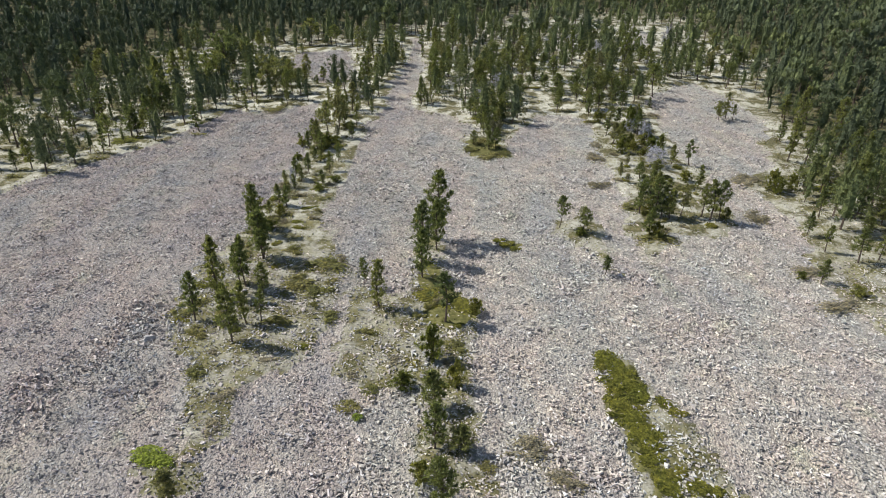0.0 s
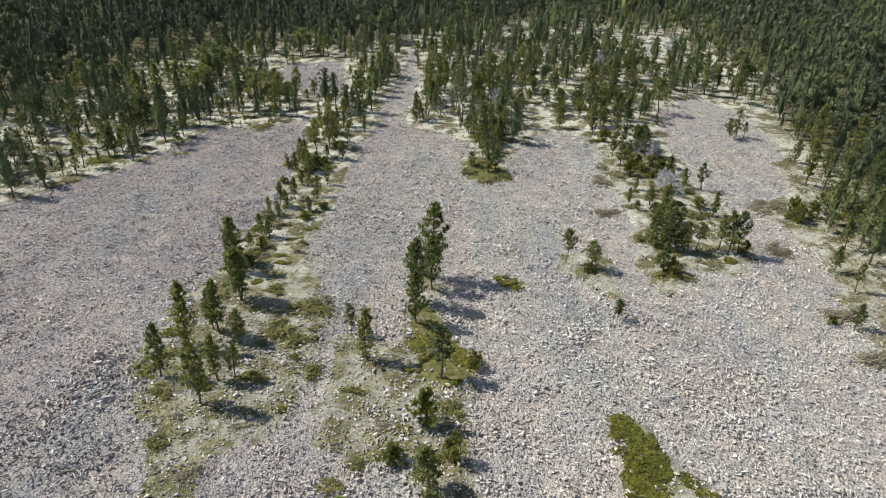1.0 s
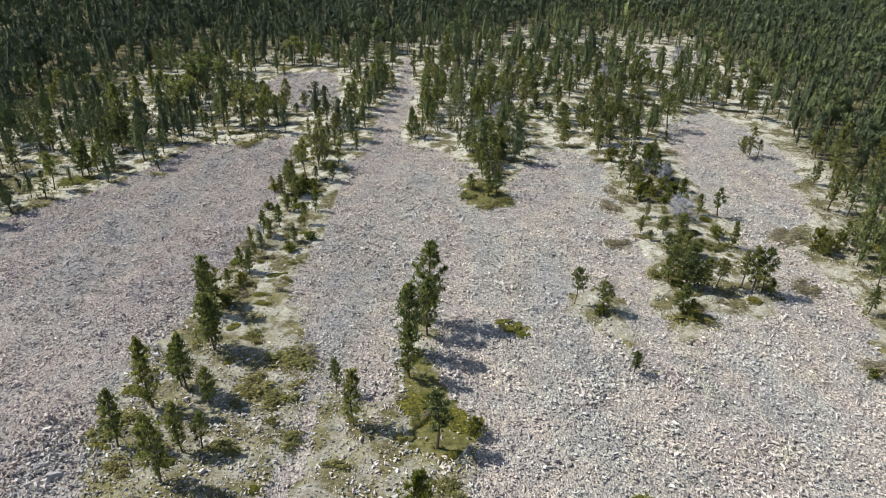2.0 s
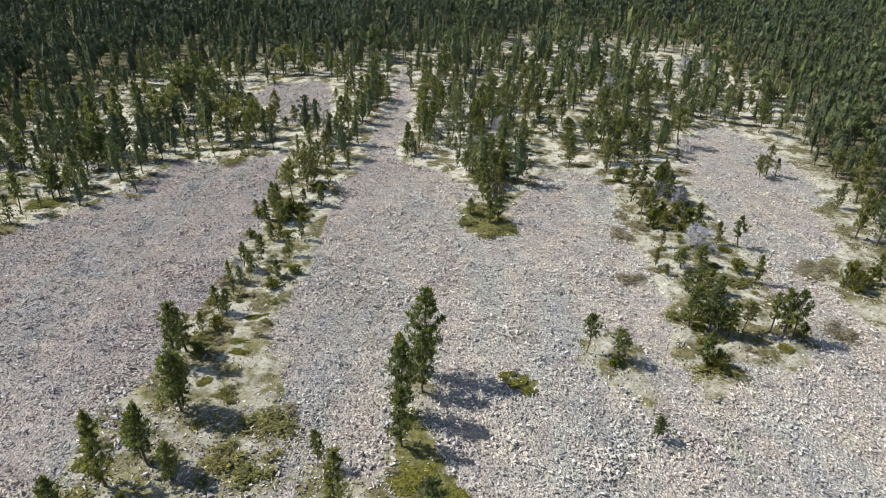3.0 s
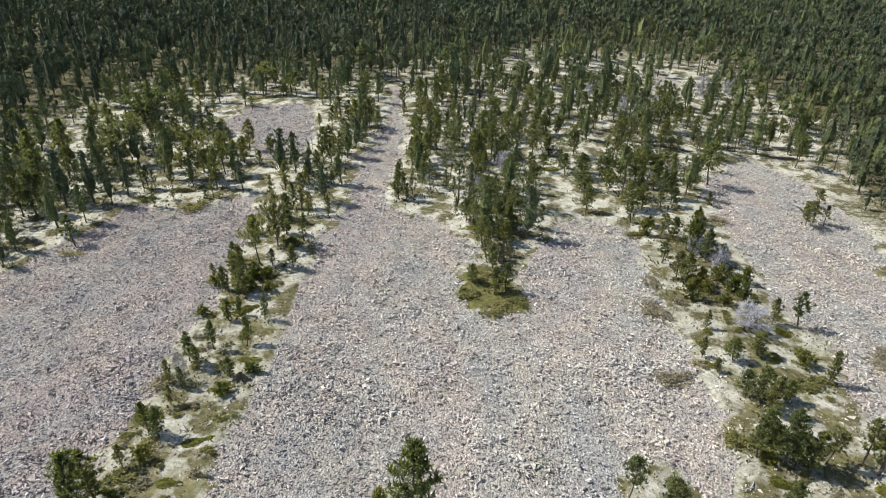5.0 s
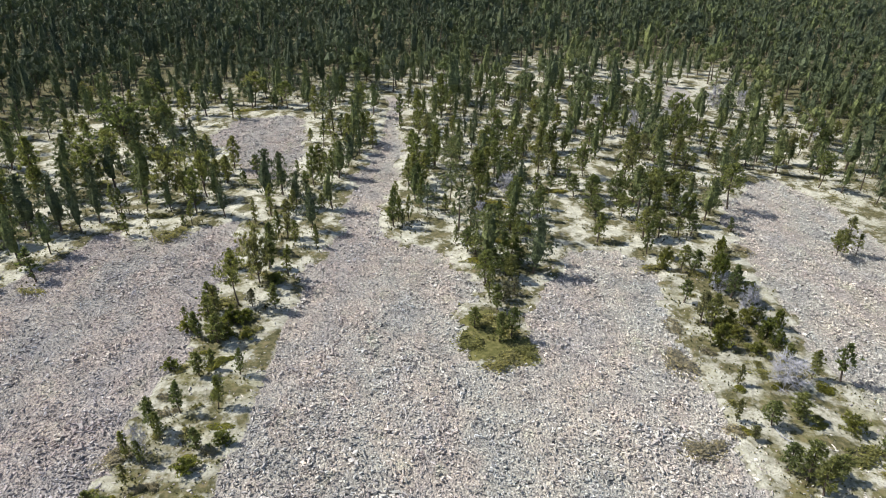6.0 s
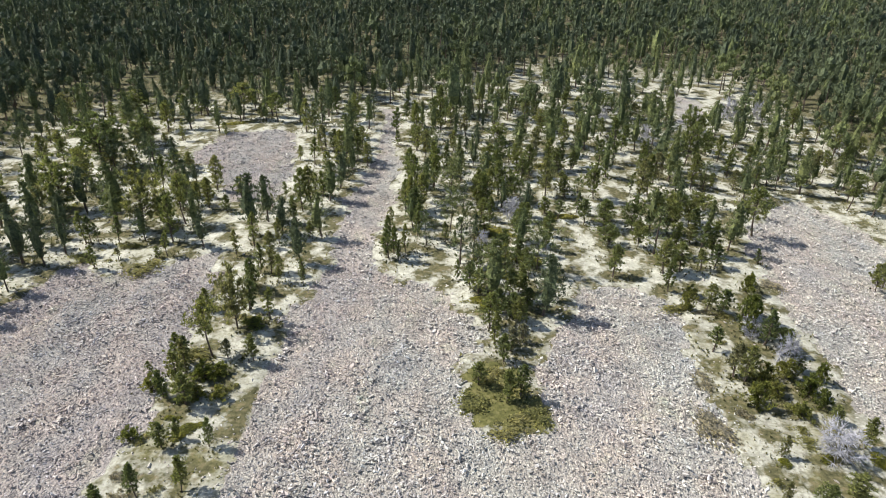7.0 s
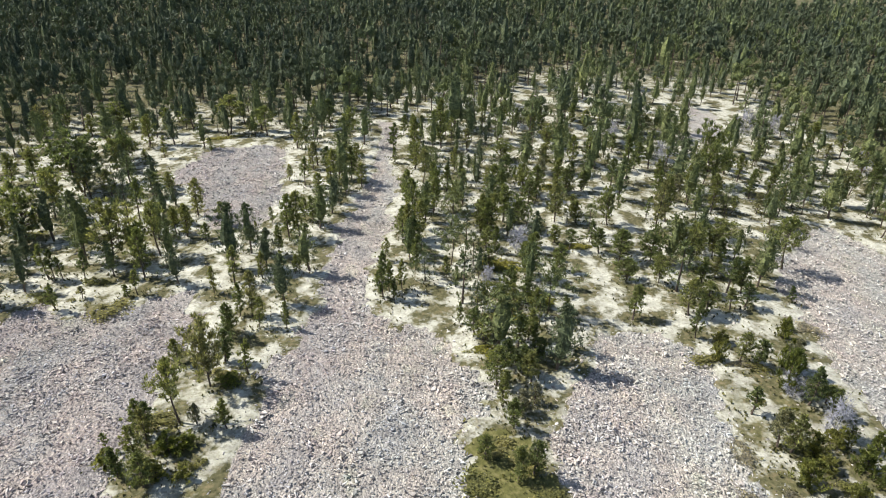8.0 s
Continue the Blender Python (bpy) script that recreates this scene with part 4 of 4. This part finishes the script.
# ---- the forest behind ----
def forest_sites():
    rng = np.random.default_rng(12)
    n = 90000
    y = rng.uniform(58, 315, n)
    x = rng.uniform(-1, 1, n) * (0.6 * np.minimum(y, 240) + 24)
    closed = wood_at(x, y)
    gap = 3.9 - 0.7 * closed + np.clip((y - 200) / 150, 0, 1) * 0.5
    gap = gap * np.clip(1.0 + (1.0 - 0.6 * closed) * rough(x, y, 8, 19) + rng.normal(0, 0.2, n), 0.5 + 0.3 * closed, 1.7 - 0.4 * closed)
    ok = ~scree_at(x, y)
    for dx, dy in ((1.2, 0), (-1.2, 0), (-3.2, 0), (-3.0, 3.0), (0, 1.2), (0, -1.2)):
        ok &= ~scree_at(x + dx, y + dy)
    centre = ((x > 3.6) & (x < 11.6) & (y > 84)) | ((x > -5) & (x < 0.5) & (y > 104) & (y < 140))
    gap = np.where(centre, 2.1, gap)
    ok &= ~((np.abs(x) < 34) & (y < 100)) | centre
    # the open wood in which every tree has its own place, and the thin fringe beside it
    charted = (x > -0.69 * (y - 53)) & (x < 0.745 * (y - 53)) & (y < 147 + 0.06 * x)
    ok &= ~charted | (rng.random(n) < np.where(y > 122, np.where((x > -9) & (x < 16), 0.75, 0.42), np.where(centre, 0.75, 0.12)))
    ok &= ~((x < -40) & (y < 136) & (x > -80 - 6 * rough(x, y, 12, 4))) | (rng.random(n) < 0.4 - 0.8 * rough(x, y, 9, 44))
    ok &= rng.random(n) < 0.5 + 0.6 * closed + (1.0 - 0.4 * closed) * rough(x, y, 8, 77)
    cells = {}
    for px, py in planted:
        cells.setdefault((int(px // 4), int(py // 4)), []).append((px, py, 1.3))
    chosen = []
    for k in np.nonzero(ok)[0]:
        a, b, g = x[k], y[k], gap[k]
        c, d = int(a // 4), int(b // 4)
        clear = True
        for i in (c - 1, c, c + 1):
            for j in (d - 1, d, d + 1):
                for px, py, pg in cells.get((i, j), ()):
                    if (px - a) ** 2 + (py - b) ** 2 < min(g, pg) ** 2:
                        clear = False
                        break
        if clear:
            cells.setdefault((c, d), []).append((a, b, g))
            chosen.append((a, b, closed[k]))
    return chosen


wood_feet = []


def make_forest():
    rng = np.random.default_rng(31)
    tiers = {}
    for tier in range(3):
        for kind, count in (("pine", 6), ("sparse_pine", 3), ("round_pine", 3), ("broad_pine", 3)):
            for v in range(count):
                tiers.setdefault((tier, kind), []).append(grow(kind, 900 + 31 * v + len(kind), tier + 1))
    stems, crowns, tints = [], [], []
    for x, y, closed in forest_sites():
        wood_feet.append((x, y))
        away = max(abs(x) / 0.6, y - 50)
        tier = 0 if away < 96 else 1 if away < 142 else 2
        kind = rng.choice(["pine", "sparse_pine", "round_pine", "broad_pine"], p=[0.66, 0.10 - 0.06 * closed, 0.09, 0.15 + 0.06 * closed] if tier else [0.82, 0.08, 0.05, 0.05])
        forms = tiers[(tier, str(kind))]
        stem, leaf, height, width = forms[rng.integers(len(forms))]
        tall = float(np.clip(rng.normal(4.3 + 1.6 * closed, 1.5), 1.4, 9.0) * (1.25 if kind in ("broad_pine", "round_pine") else 1.0) * (0.78 if -9 < x < 16 and y < 142 else 1.0)) / height
        wide = tall * (rng.uniform(1.05, 1.55 - 0.2 * closed) if kind in ("pine", "sparse_pine") else rng.uniform(0.85, 1.15))
        g = rng.uniform(0, 2 * math.pi)
        turn = np.array([[math.cos(g), -math.sin(g), 0], [math.sin(g), math.cos(g), 0], [0, 0, 1]]).T * np.array([wide, wide, tall])[None, :]
        spot = np.array([x, y, float(ground_height(x, y))])
        crowns.append(leaf @ turn + spot)
        # closed wood takes the low, darker and bluer tints
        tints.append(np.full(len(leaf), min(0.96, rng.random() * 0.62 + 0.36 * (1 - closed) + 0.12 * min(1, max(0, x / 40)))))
        stems.append(stem @ turn + spot)
    wood = tagged(new("pine_forest"), "dense dark green pine forest with pale ground between the trees", "forest", kind="stuff")
    new("trunks", quads("trunks", np.concatenate(stems), bark)).parent = wood
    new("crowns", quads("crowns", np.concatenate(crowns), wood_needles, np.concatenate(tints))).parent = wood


make_forest()


# ---- low plants ----
def mat_mesh(seed, leaf, loose):
    """A low cushion of leaves, 1 m across and 1 m high; a loose one thins out towards its edge."""
    rng = np.random.default_rng(seed)
    n = 560 if loose else 1100
    lobes = 6
    g = rng.uniform(0, 2 * math.pi, lobes)
    hub = np.stack([np.cos(g), np.sin(g)], 1) * rng.uniform(0.1, 0.36, (lobes, 1))
    broad = rng.uniform(0.13, 0.30, lobes)
    k = rng.choice(lobes, n, p=broad ** 2 / (broad ** 2).sum())
    a = rng.uniform(0, 2 * math.pi, n)
    r = np.minimum(np.abs(rng.normal(0, 0.7, n)), 1.7) if loose else np.sqrt(rng.uniform(0, 1, n)) * rng.choice([1.0, 1.25], n, p=[0.85, 0.15])
    x, y = hub[k, 0] + r * broad[k] * np.cos(a), hub[k, 1] + r * broad[k] * np.sin(a)
    z = np.sqrt(np.maximum(0, 1 - np.minimum(r, 1) ** 2)) * rng.uniform(0.3 if loose else 0.6, 1.0, n) * (0.5 + 1.6 * broad[k]) + 0.06
    at = np.stack([x, y, z], 1)
    way = np.stack([x, y, 0.5 + 0 * x], 1)
    return quads("leaves", sprays(rng, at, way, np.full(n, 0.085 if loose else 0.075), 0.3, 2), leaf)


MATS = {
    "green": ("juniper_mat", "low spreading green shrub mat on the stones", mat_leaves),
    "bright": ("fern_clump", "fresh bright green low bush among grey stones", bright_leaves),
    "brown": ("dwarf_birch", "low brownish leafless dwarf shrubs on heath", brown_leaves),
    "olive": ("olive_shrub_mat", "olive-green low heath shrub on lichen", olive_leaves),
}
mat_forms = {}


def mat(kind, rows):
    """Low shrubs, for each row x, y, half sizes along x and y, height."""
    name, label, leaf = MATS[kind]
    for x, y, rx, ry, h in rows:
        form = (kind, dice.randrange(5))
        if form not in mat_forms:
            mat_forms[form] = mat_mesh(form[1] * 5 + len(kind), leaf, kind in ("olive", "brown"))
        thing = tagged(new(name, mat_forms[form]), label, "shrub", "low shrubs")
        thing.matrix_world = pose(x, y, float(ground_height(x, y)) - 0.03, 0, 0, dice.uniform(-25, 25)) @ Matrix.Diagonal((2.25 * rx, 2.25 * ry, (0.42 if kind == "green" else 0.65) * h, 1))


mat("green", [(5.7, 55.5, 0.7, 0.6, 0.3), (6.4, 54.6, 0.8, 0.7, 0.35), (7.0, 53.7, 0.6, 0.6, 0.3), (11.9, 36.6, 1.1, 1.2, 0.6), (12.2, 34.9, 1.3, 1.1, 0.6), (12.9, 33.6, 1.1, 1.0, 0.5), (11.9, 32.4, 0.9, 0.9, 0.5), (12.2, 30.8, 1.0, 0.9, 0.5),
              (12.5, 29.2, 0.9, 0.9, 0.5), (12.9, 27.5, 0.9, 0.8, 0.5), (13.1, 25.8, 0.9, 1.0, 0.5), (14.9, 32.6, 0.6, 0.6, 0.4), (15.6, 31.6, 0.7, 0.6, 0.4), (15.2, 25.3, 1.2, 1.0, 0.7)])
for _ in range(26):
    v = dice.uniform(0, 1)
    mat("green", [(11.9 + 1.1 * v + dice.gauss(0, 0.55), 37.0 - 11.8 * v, dice.uniform(0.35, 0.75), dice.uniform(0.3, 0.7), dice.uniform(0.25, 0.5))])
mat("olive", [(3.6, 80.2, 1.3, 1.2, 0.5), (5.6, 78.2, 1.5, 1.1, 0.4), (7.4, 79.0, 1.1, 1.2, 0.5), (6.2, 81.8, 1.2, 1.3, 0.5), (4.6, 83.4, 1.1, 1.0, 0.5)])
mat("bright", [(-17.1, 27.2, 1.4, 0.8, 0.6), (-5.4, 31.2, 0.35, 0.35, 0.35)])
mat("olive", [(-35.2, 88.6, 1.3, 0.6, 0.3), (-45.0, 78.8, 1.1, 0.5, 0.3), (-52.5, 73.0, 1.5, 0.8, 0.5), (-6.3, 32.2, 0.8, 0.5, 0.25), (-5.4, 44.2, 0.5, 0.4, 0.4)])

mat("olive", [(-11.2, 50.0, 2.2, 1.6, 0.59), (-10.2, 45.8, 1.4, 1.4, 0.59), (-9.4, 42.1, 1.0, 0.9, 0.45), (-13.5, 41.3, 1.4, 0.9, 0.59), (-12.6, 47.1, 1.7, 1.3, 0.59), (-20.9, 43.5, 1.5, 1.4, 0.59), (-19.1, 40.1, 1.0, 0.7, 0.47), (-17.4, 35.2, 1.0, 0.7, 0.46), (-5.1, 33.8, 0.7, 0.6, 0.31), (-6.4, 32.5, 0.8, 0.4, 0.37), (-6.2, 40.2, 1.1, 0.5, 0.51), (2.7, 27.0, 0.7, 0.5, 0.33), (20.8, 56.1, 2.0, 1.2, 0.59), (20.5, 62.8, 1.2, 1.3, 0.56), (-18.1, 59.4, 1.2, 1.0, 0.55), (-17.8, 62.3, 0.9, 0.8, 0.39), (-11.0, 49.9, 1.2, 0.9, 0.52), (-26.7, 99.2, 1.6, 1.5, 0.59)])
mat("olive", [(-33.8, 101.0, 1.3, 0.9, 0.57), (-29.7, 103.7, 1.3, 0.7, 0.59), (-14.2, 90.3, 1.1, 0.8, 0.51), (-16.7, 92.0, 0.7, 0.6, 0.30), (-17.6, 85.2, 1.5, 0.9, 0.59), (-13.3, 65.1, 0.8, 0.6, 0.37), (28.0, 69.2, 1.5, 1.1, 0.59), (22.4, 93.0, 1.7, 0.9, 0.59), (25.1, 92.2, 1.3, 0.6, 0.58), (0.7, 38.2, 1.0, 1.1, 0.45)])
mat("green", [(6.9, 107.1, 2.2, 0.9, 0.33), (8.9, 101.1, 2.3, 0.9, 0.33), (4.4, 93.6, 1.3, 0.5, 0.33), (6.7, 92.3, 1.7, 0.8, 0.33), (-14.1, 62.8, 1.1, 0.5, 0.28), (-14.4, 68.0, 0.9, 0.6, 0.21), (7.9, 106.1, 2.5, 1.0, 0.33), (14.7, 110.9, 1.9, 0.8, 0.33), (-41.0, 114.0, 2.1, 1.0, 0.33), (-29.7, 144.9, 4.2, 1.3, 0.33), (7.5, 98.0, 2.1, 0.9, 0.33), (15.6, 126.8, 1.8, 1.0, 0.33), (0.8, 43.8, 1.6, 1.2, 0.33), (-0.6, 45.9, 1.6, 1.4, 0.33), (-1.2, 50.6, 0.8, 1.1, 0.21), (45.7, 70.5, 2.3, 1.7, 0.33), (-43.9, 86.6, 3.1, 1.8, 0.33)])
mat("brown", [(-14.9, 30.0, 0.9, 0.8, 0.33), (-15.0, 33.2, 0.8, 0.8, 0.29), (-6.7, 35.3, 0.9, 0.4, 0.31), (5.1, 28.3, 1.4, 1.0, 0.45), (7.2, 26.0, 1.5, 0.6, 0.45), (-3.8, 36.9, 0.8, 0.6, 0.29), (18.6, 69.4, 1.7, 1.2, 0.45), (36.8, 71.4, 1.9, 1.9, 0.45), (19.3, 77.9, 1.2, 2.0, 0.43), (20.5, 83.5, 0.7, 1.2, 0.25), (23.9, 92.4, 1.3, 0.5, 0.45), (32.3, 97.6, 1.1, 1.2, 0.40), (33.4, 61.6, 1.6, 1.5, 0.45), (34.3, 50.3, 2.1, 1.3, 0.45), (36.6, 72.2, 1.6, 1.6, 0.45), (33.5, 44.3, 2.2, 1.2, 0.45)])


# low growth scattered over the heath of the rows
for west, east, near, far, count in ((-19.5, -12.5, 52.0, 82.0, 40), (-21.0, -9.0, 36.0, 52.0, 16), (18.5, 30.0, 56.0, 92.0, 34), (-2.5, 2.5, 34.0, 48.0, 10)):
    for _ in range(count * 4):
        u, v = dice.uniform(west, east), dice.uniform(near, far)
        if count and not scree_at(u, v):
            mat(dice.choice(["olive", "olive", "green", "brown"]), [(u, v, dice.uniform(0.35, 0.9), dice.uniform(0.3, 0.7), dice.uniform(0.25, 0.6))])
            count -= 1


# ---- fallen wood ----
def fallen_branch(x, y, length, turn, label):
    """A bleached dead branch with side twigs, lying on the ground."""
    rng = np.random.default_rng(int(length * 100))
    z = float(ground_height(x, y)) + 0.06
    quads_of = [stick((-length / 2, 0, 0.0), (length / 2, 0.1, 0.12), 0.05, 0.018, 6, (0, 0.22 * length, 0.05), 6)]
    thing = tagged(new("fallen_branch", quads("fallen_branch", quads_of[0], grey_bark)), label, "branch", "fallen wood")
    thing.matrix_basis = pose(x, y, z, 0, 0, turn)
    for g in (0.35, 0.5, 0.62, 0.78):
        root = np.array([(g - 0.5) * length, 0.2 * length * math.sin(g * math.pi), 0.05])
        twig = new("twig", quads("twig", stick(root, root + rng.normal(0, 0.16, 3) * length + (0, 0, 0.12), 0.018, 0.006, 4), grey_bark))
        twig.parent = thing


fallen_branch(-17.3, 42.6, 1.6, 25, "bleached dead branch lying under pines on heath")
fallen_branch(24.2, 70.9, 1.9, 120, "bleached dead branch beside a dead grey tree")
fallen_branch(19.2, 59.6, 1.5, 200, "bleached dead branch on bare stones")


# ---- heath plants too many to count ----
def make_heath_plants():
    rng = np.random.default_rng(8)
    n = 110000
    y = 22 + 130 * rng.random(n) ** 1.3
    x = rng.uniform(-1, 1, n) * (0.6 * y + 16)
    keep = ~scree_at(x, y) & (rng.random(n) < np.where(y < 92, 0.22, 0.08) + 0.9 * rough(x, y, 2.4, 51))
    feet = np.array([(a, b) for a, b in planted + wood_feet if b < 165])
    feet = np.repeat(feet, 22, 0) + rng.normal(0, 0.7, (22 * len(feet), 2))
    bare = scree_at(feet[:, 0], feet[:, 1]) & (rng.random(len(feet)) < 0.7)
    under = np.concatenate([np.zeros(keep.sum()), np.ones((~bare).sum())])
    x, y = np.concatenate([x[keep], feet[~bare, 0]]), np.concatenate([y[keep], feet[~bare, 1]])
    z = ground_height(x, y)
    size = rng.uniform(0.06, 0.20, len(x)) * (0.9 + 0.4 * (y > 80))
    at = np.stack([x, y, z + size * 0.3], 1)
    blades = sprays(rng, at, np.tile((0.0, 0.0, 0.9), (len(x), 1)), size, 0.30, 4)
    # dark undergrowth round tree feet, its tint deepened for the shadow under trees
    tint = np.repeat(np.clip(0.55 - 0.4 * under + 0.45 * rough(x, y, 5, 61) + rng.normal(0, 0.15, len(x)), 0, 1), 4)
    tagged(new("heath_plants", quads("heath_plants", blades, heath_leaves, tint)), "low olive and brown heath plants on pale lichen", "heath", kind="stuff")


make_heath_plants()


# ---- the loose stones of the block field ----
def stone_block(rng, corners):
    """A broken slab with a narrower top, about 1 m across, three- or four-cornered."""
    g = (np.arange(corners) + rng.normal(0, 0.12, corners)) / corners * 2 * math.pi
    ring = np.stack([np.cos(g), np.sin(g)], 1) * (0.68 if corners == 4 else 0.72) * rng.uniform(0.8, 1.15, (corners, 1))
    top = ring * rng.uniform(0.72, 0.95) + rng.normal(0, 0.05, (corners, 2))
    low = np.concatenate([ring, np.full((corners, 1), -0.35)], 1)
    high = np.concatenate([top, 1 + rng.normal(0, 0.14, (corners, 1))], 1)
    return np.concatenate([low, high])


def stone_faces(corners):
    sides = [(k, (k + 1) % corners, corners + (k + 1) % corners, corners + k) for k in range(corners)]
    return np.array(sides), np.arange(corners, 2 * corners)[None]


def stone_mesh(name, stones, corners, material):
    """Many stones of one number of corners as one mesh."""
    sides, top = stone_faces(corners)
    n, step = len(stones), 2 * corners
    at = (np.arange(n) * step)[:, None, None]
    loops = np.concatenate([(sides[None] + at).ravel(), (top[None] + at).ravel()]).astype(np.int32)
    starts = np.concatenate([np.arange(n * corners) * 4, n * corners * 4 + np.arange(n) * corners]).astype(np.int32)
    me = bpy.data.meshes.new(name)
    me.vertices.add(n * step)
    me.vertices.foreach_set("co", np.asarray(stones, np.float32).ravel())
    me.loops.add(len(loops))
    me.loops.foreach_set("vertex_index", loops)
    me.polygons.add(len(starts))
    me.polygons.foreach_set("loop_start", starts)
    me.polygons.foreach_set("use_smooth", np.zeros(len(starts), bool))
    me.materials.append(material)
    me.update(calc_edges=True)
    return me


def stone_sites(lo, hi, step, rng):
    ys = np.arange(lo, hi, step)
    xs = np.arange(-62, 62, step)
    X, Y = np.meshgrid(xs, ys)
    X = (X + rng.uniform(-0.5, 0.5, X.shape) * step).ravel()
    Y = (Y + rng.uniform(-0.5, 0.5, Y.shape) * step).ravel()
    keep = np.abs(X) < 0.6 * Y + 15
    X, Y = X[keep], Y[keep]
    share = sum(scree_at(X + dx, Y + dy).astype(float) for dx, dy in ((1.3, 0), (-1.3, 0), (0, 1.6), (0, -1.6), (2.6, 0), (-2.6, 0))) / 6
    keep = rng.random(len(X)) < np.where(moss_at(X, Y), 0.06, 1.0) * np.where(scree_at(X, Y), 0.55 + 0.5 * share, 0.05 + 0.3 * (Y < 70) + 0.4 * (Y < 52) + 0.6 * share)
    return X[keep], Y[keep]


# heaps of larger, tumbled blocks: x, y, radius
HEAPS = [(-23.0, 41.5, 3.0), (-25.5, 37.0, 2.6), (-27.5, 33.0, 2.4), (-21.5, 33.5, 1.6), (16.8, 41.3, 1.0), (17.2, 48.6, 1.3), (-24.6, 58.5, 0.8), (14.5, 71.8, 0.5), (-22.0, 96.4, 0.8), (19.5, 36.5, 1.2)]


def make_stones():
    rng = np.random.default_rng(77)
    scree = tagged(new("block_field"), "field of loose angular grey and pinkish stones", "stones", kind="stuff")
    singles = []
    for corners, share in ((3, 0.7), (4, 0.3)):
        blocks = np.stack([stone_block(rng, corners) for _ in range(24)])
        heap_of = []
        for lo, hi, step, grain in ((20, 100, 0.172, 0.098), (100, 150, 0.26, 0.115)):
            x, y = stone_sites(lo, hi, step / math.sqrt(share), rng)
            n = len(x)
            coarse = np.clip(rough(x, y, 7, 91) * 1.4 + 0.1, 0, 1)
            size = np.minimum(grain * np.exp(rng.normal(0, 0.48, n)) * (1 + 0.4 * coarse), 0.28)
            size *= 1 + 0.6 * np.clip(rough(x, y, 1.4, 93) * 1.6 - 0.1, 0, 1)
            size *= np.where(rng.random(n) < 0.015, 1.5, 1.0)
            heap = np.zeros(n)
            for cx, cy, r in HEAPS:
                heap = np.maximum(heap, np.clip(1.4 - np.hypot(x - cx, (y - cy) * 0.9) / r - 0.5 * rough(x, y, 1.5, 5), 0, 1))
            size *= (1 + 0.35 * heap) * 0.86
            scale = np.stack([size * 1.36, size * rng.uniform(0.36, 0.78, n), size * rng.uniform(0.13, 0.32, n) * (1 + 0.5 * heap)], 1)
            yaw, tip, tip2 = rng.uniform(0, 2 * math.pi, n), rng.normal(0, 1, n) * (0.43 + 0.3 * heap), rng.normal(0, 1, n) * (0.36 + 0.3 * heap)
            v = blocks[rng.integers(0, len(blocks), n)] * scale[:, None, :]
            for a, b, g in ((1, 2, tip), (2, 0, tip2), (0, 1, yaw)):
                co, si = np.cos(g)[:, None], np.sin(g)[:, None]
                p, q = v[..., a].copy(), v[..., b].copy()
                v[..., a], v[..., b] = p * co - q * si, p * si + q * co
            v += np.stack([x, y, ground_height(x, y) - 0.15 + 0.18 * rng.random(n) + 0.05 * rough(x, y, 0.9, 57) + np.where(scree_at(x, y), 0, 0.08) * (y < 52)], 1)[:, None, :]
            if corners == 4 and lo < 50:
                # the larger ones of a stretch under the path lie as single pieces
                order = np.argsort(-size + 10 * ((np.abs(x) > 16) | (y > 48)))
                singles = [(float(x[k]), float(y[k]), float(size[k])) for k in order[:300]]
                v = v[order[300:]]
            heap_of.append(v)
        part = tagged(new("loose_stones", stone_mesh("loose_stones", np.concatenate(heap_of), corners, rock)), kind="stuff")
        part.parent = scree
    shapes = [stone_mesh("stone", stone_block(rng, 4)[None], 4, single_rock) for _ in range(12)]
    for k, (x, y, d) in enumerate(singles):
        piece = new("stone", shapes[k % 12])
        piece.parent = scree
        piece.matrix_basis = pose(x, y, float(ground_height(x, y)) + 0.03, dice.gauss(0, 14), dice.gauss(0, 14), dice.uniform(0, 360)) @ Matrix.Diagonal((d * 1.15, d * dice.uniform(0.45, 0.85), d * dice.uniform(0.16, 0.36), 1))


make_stones()
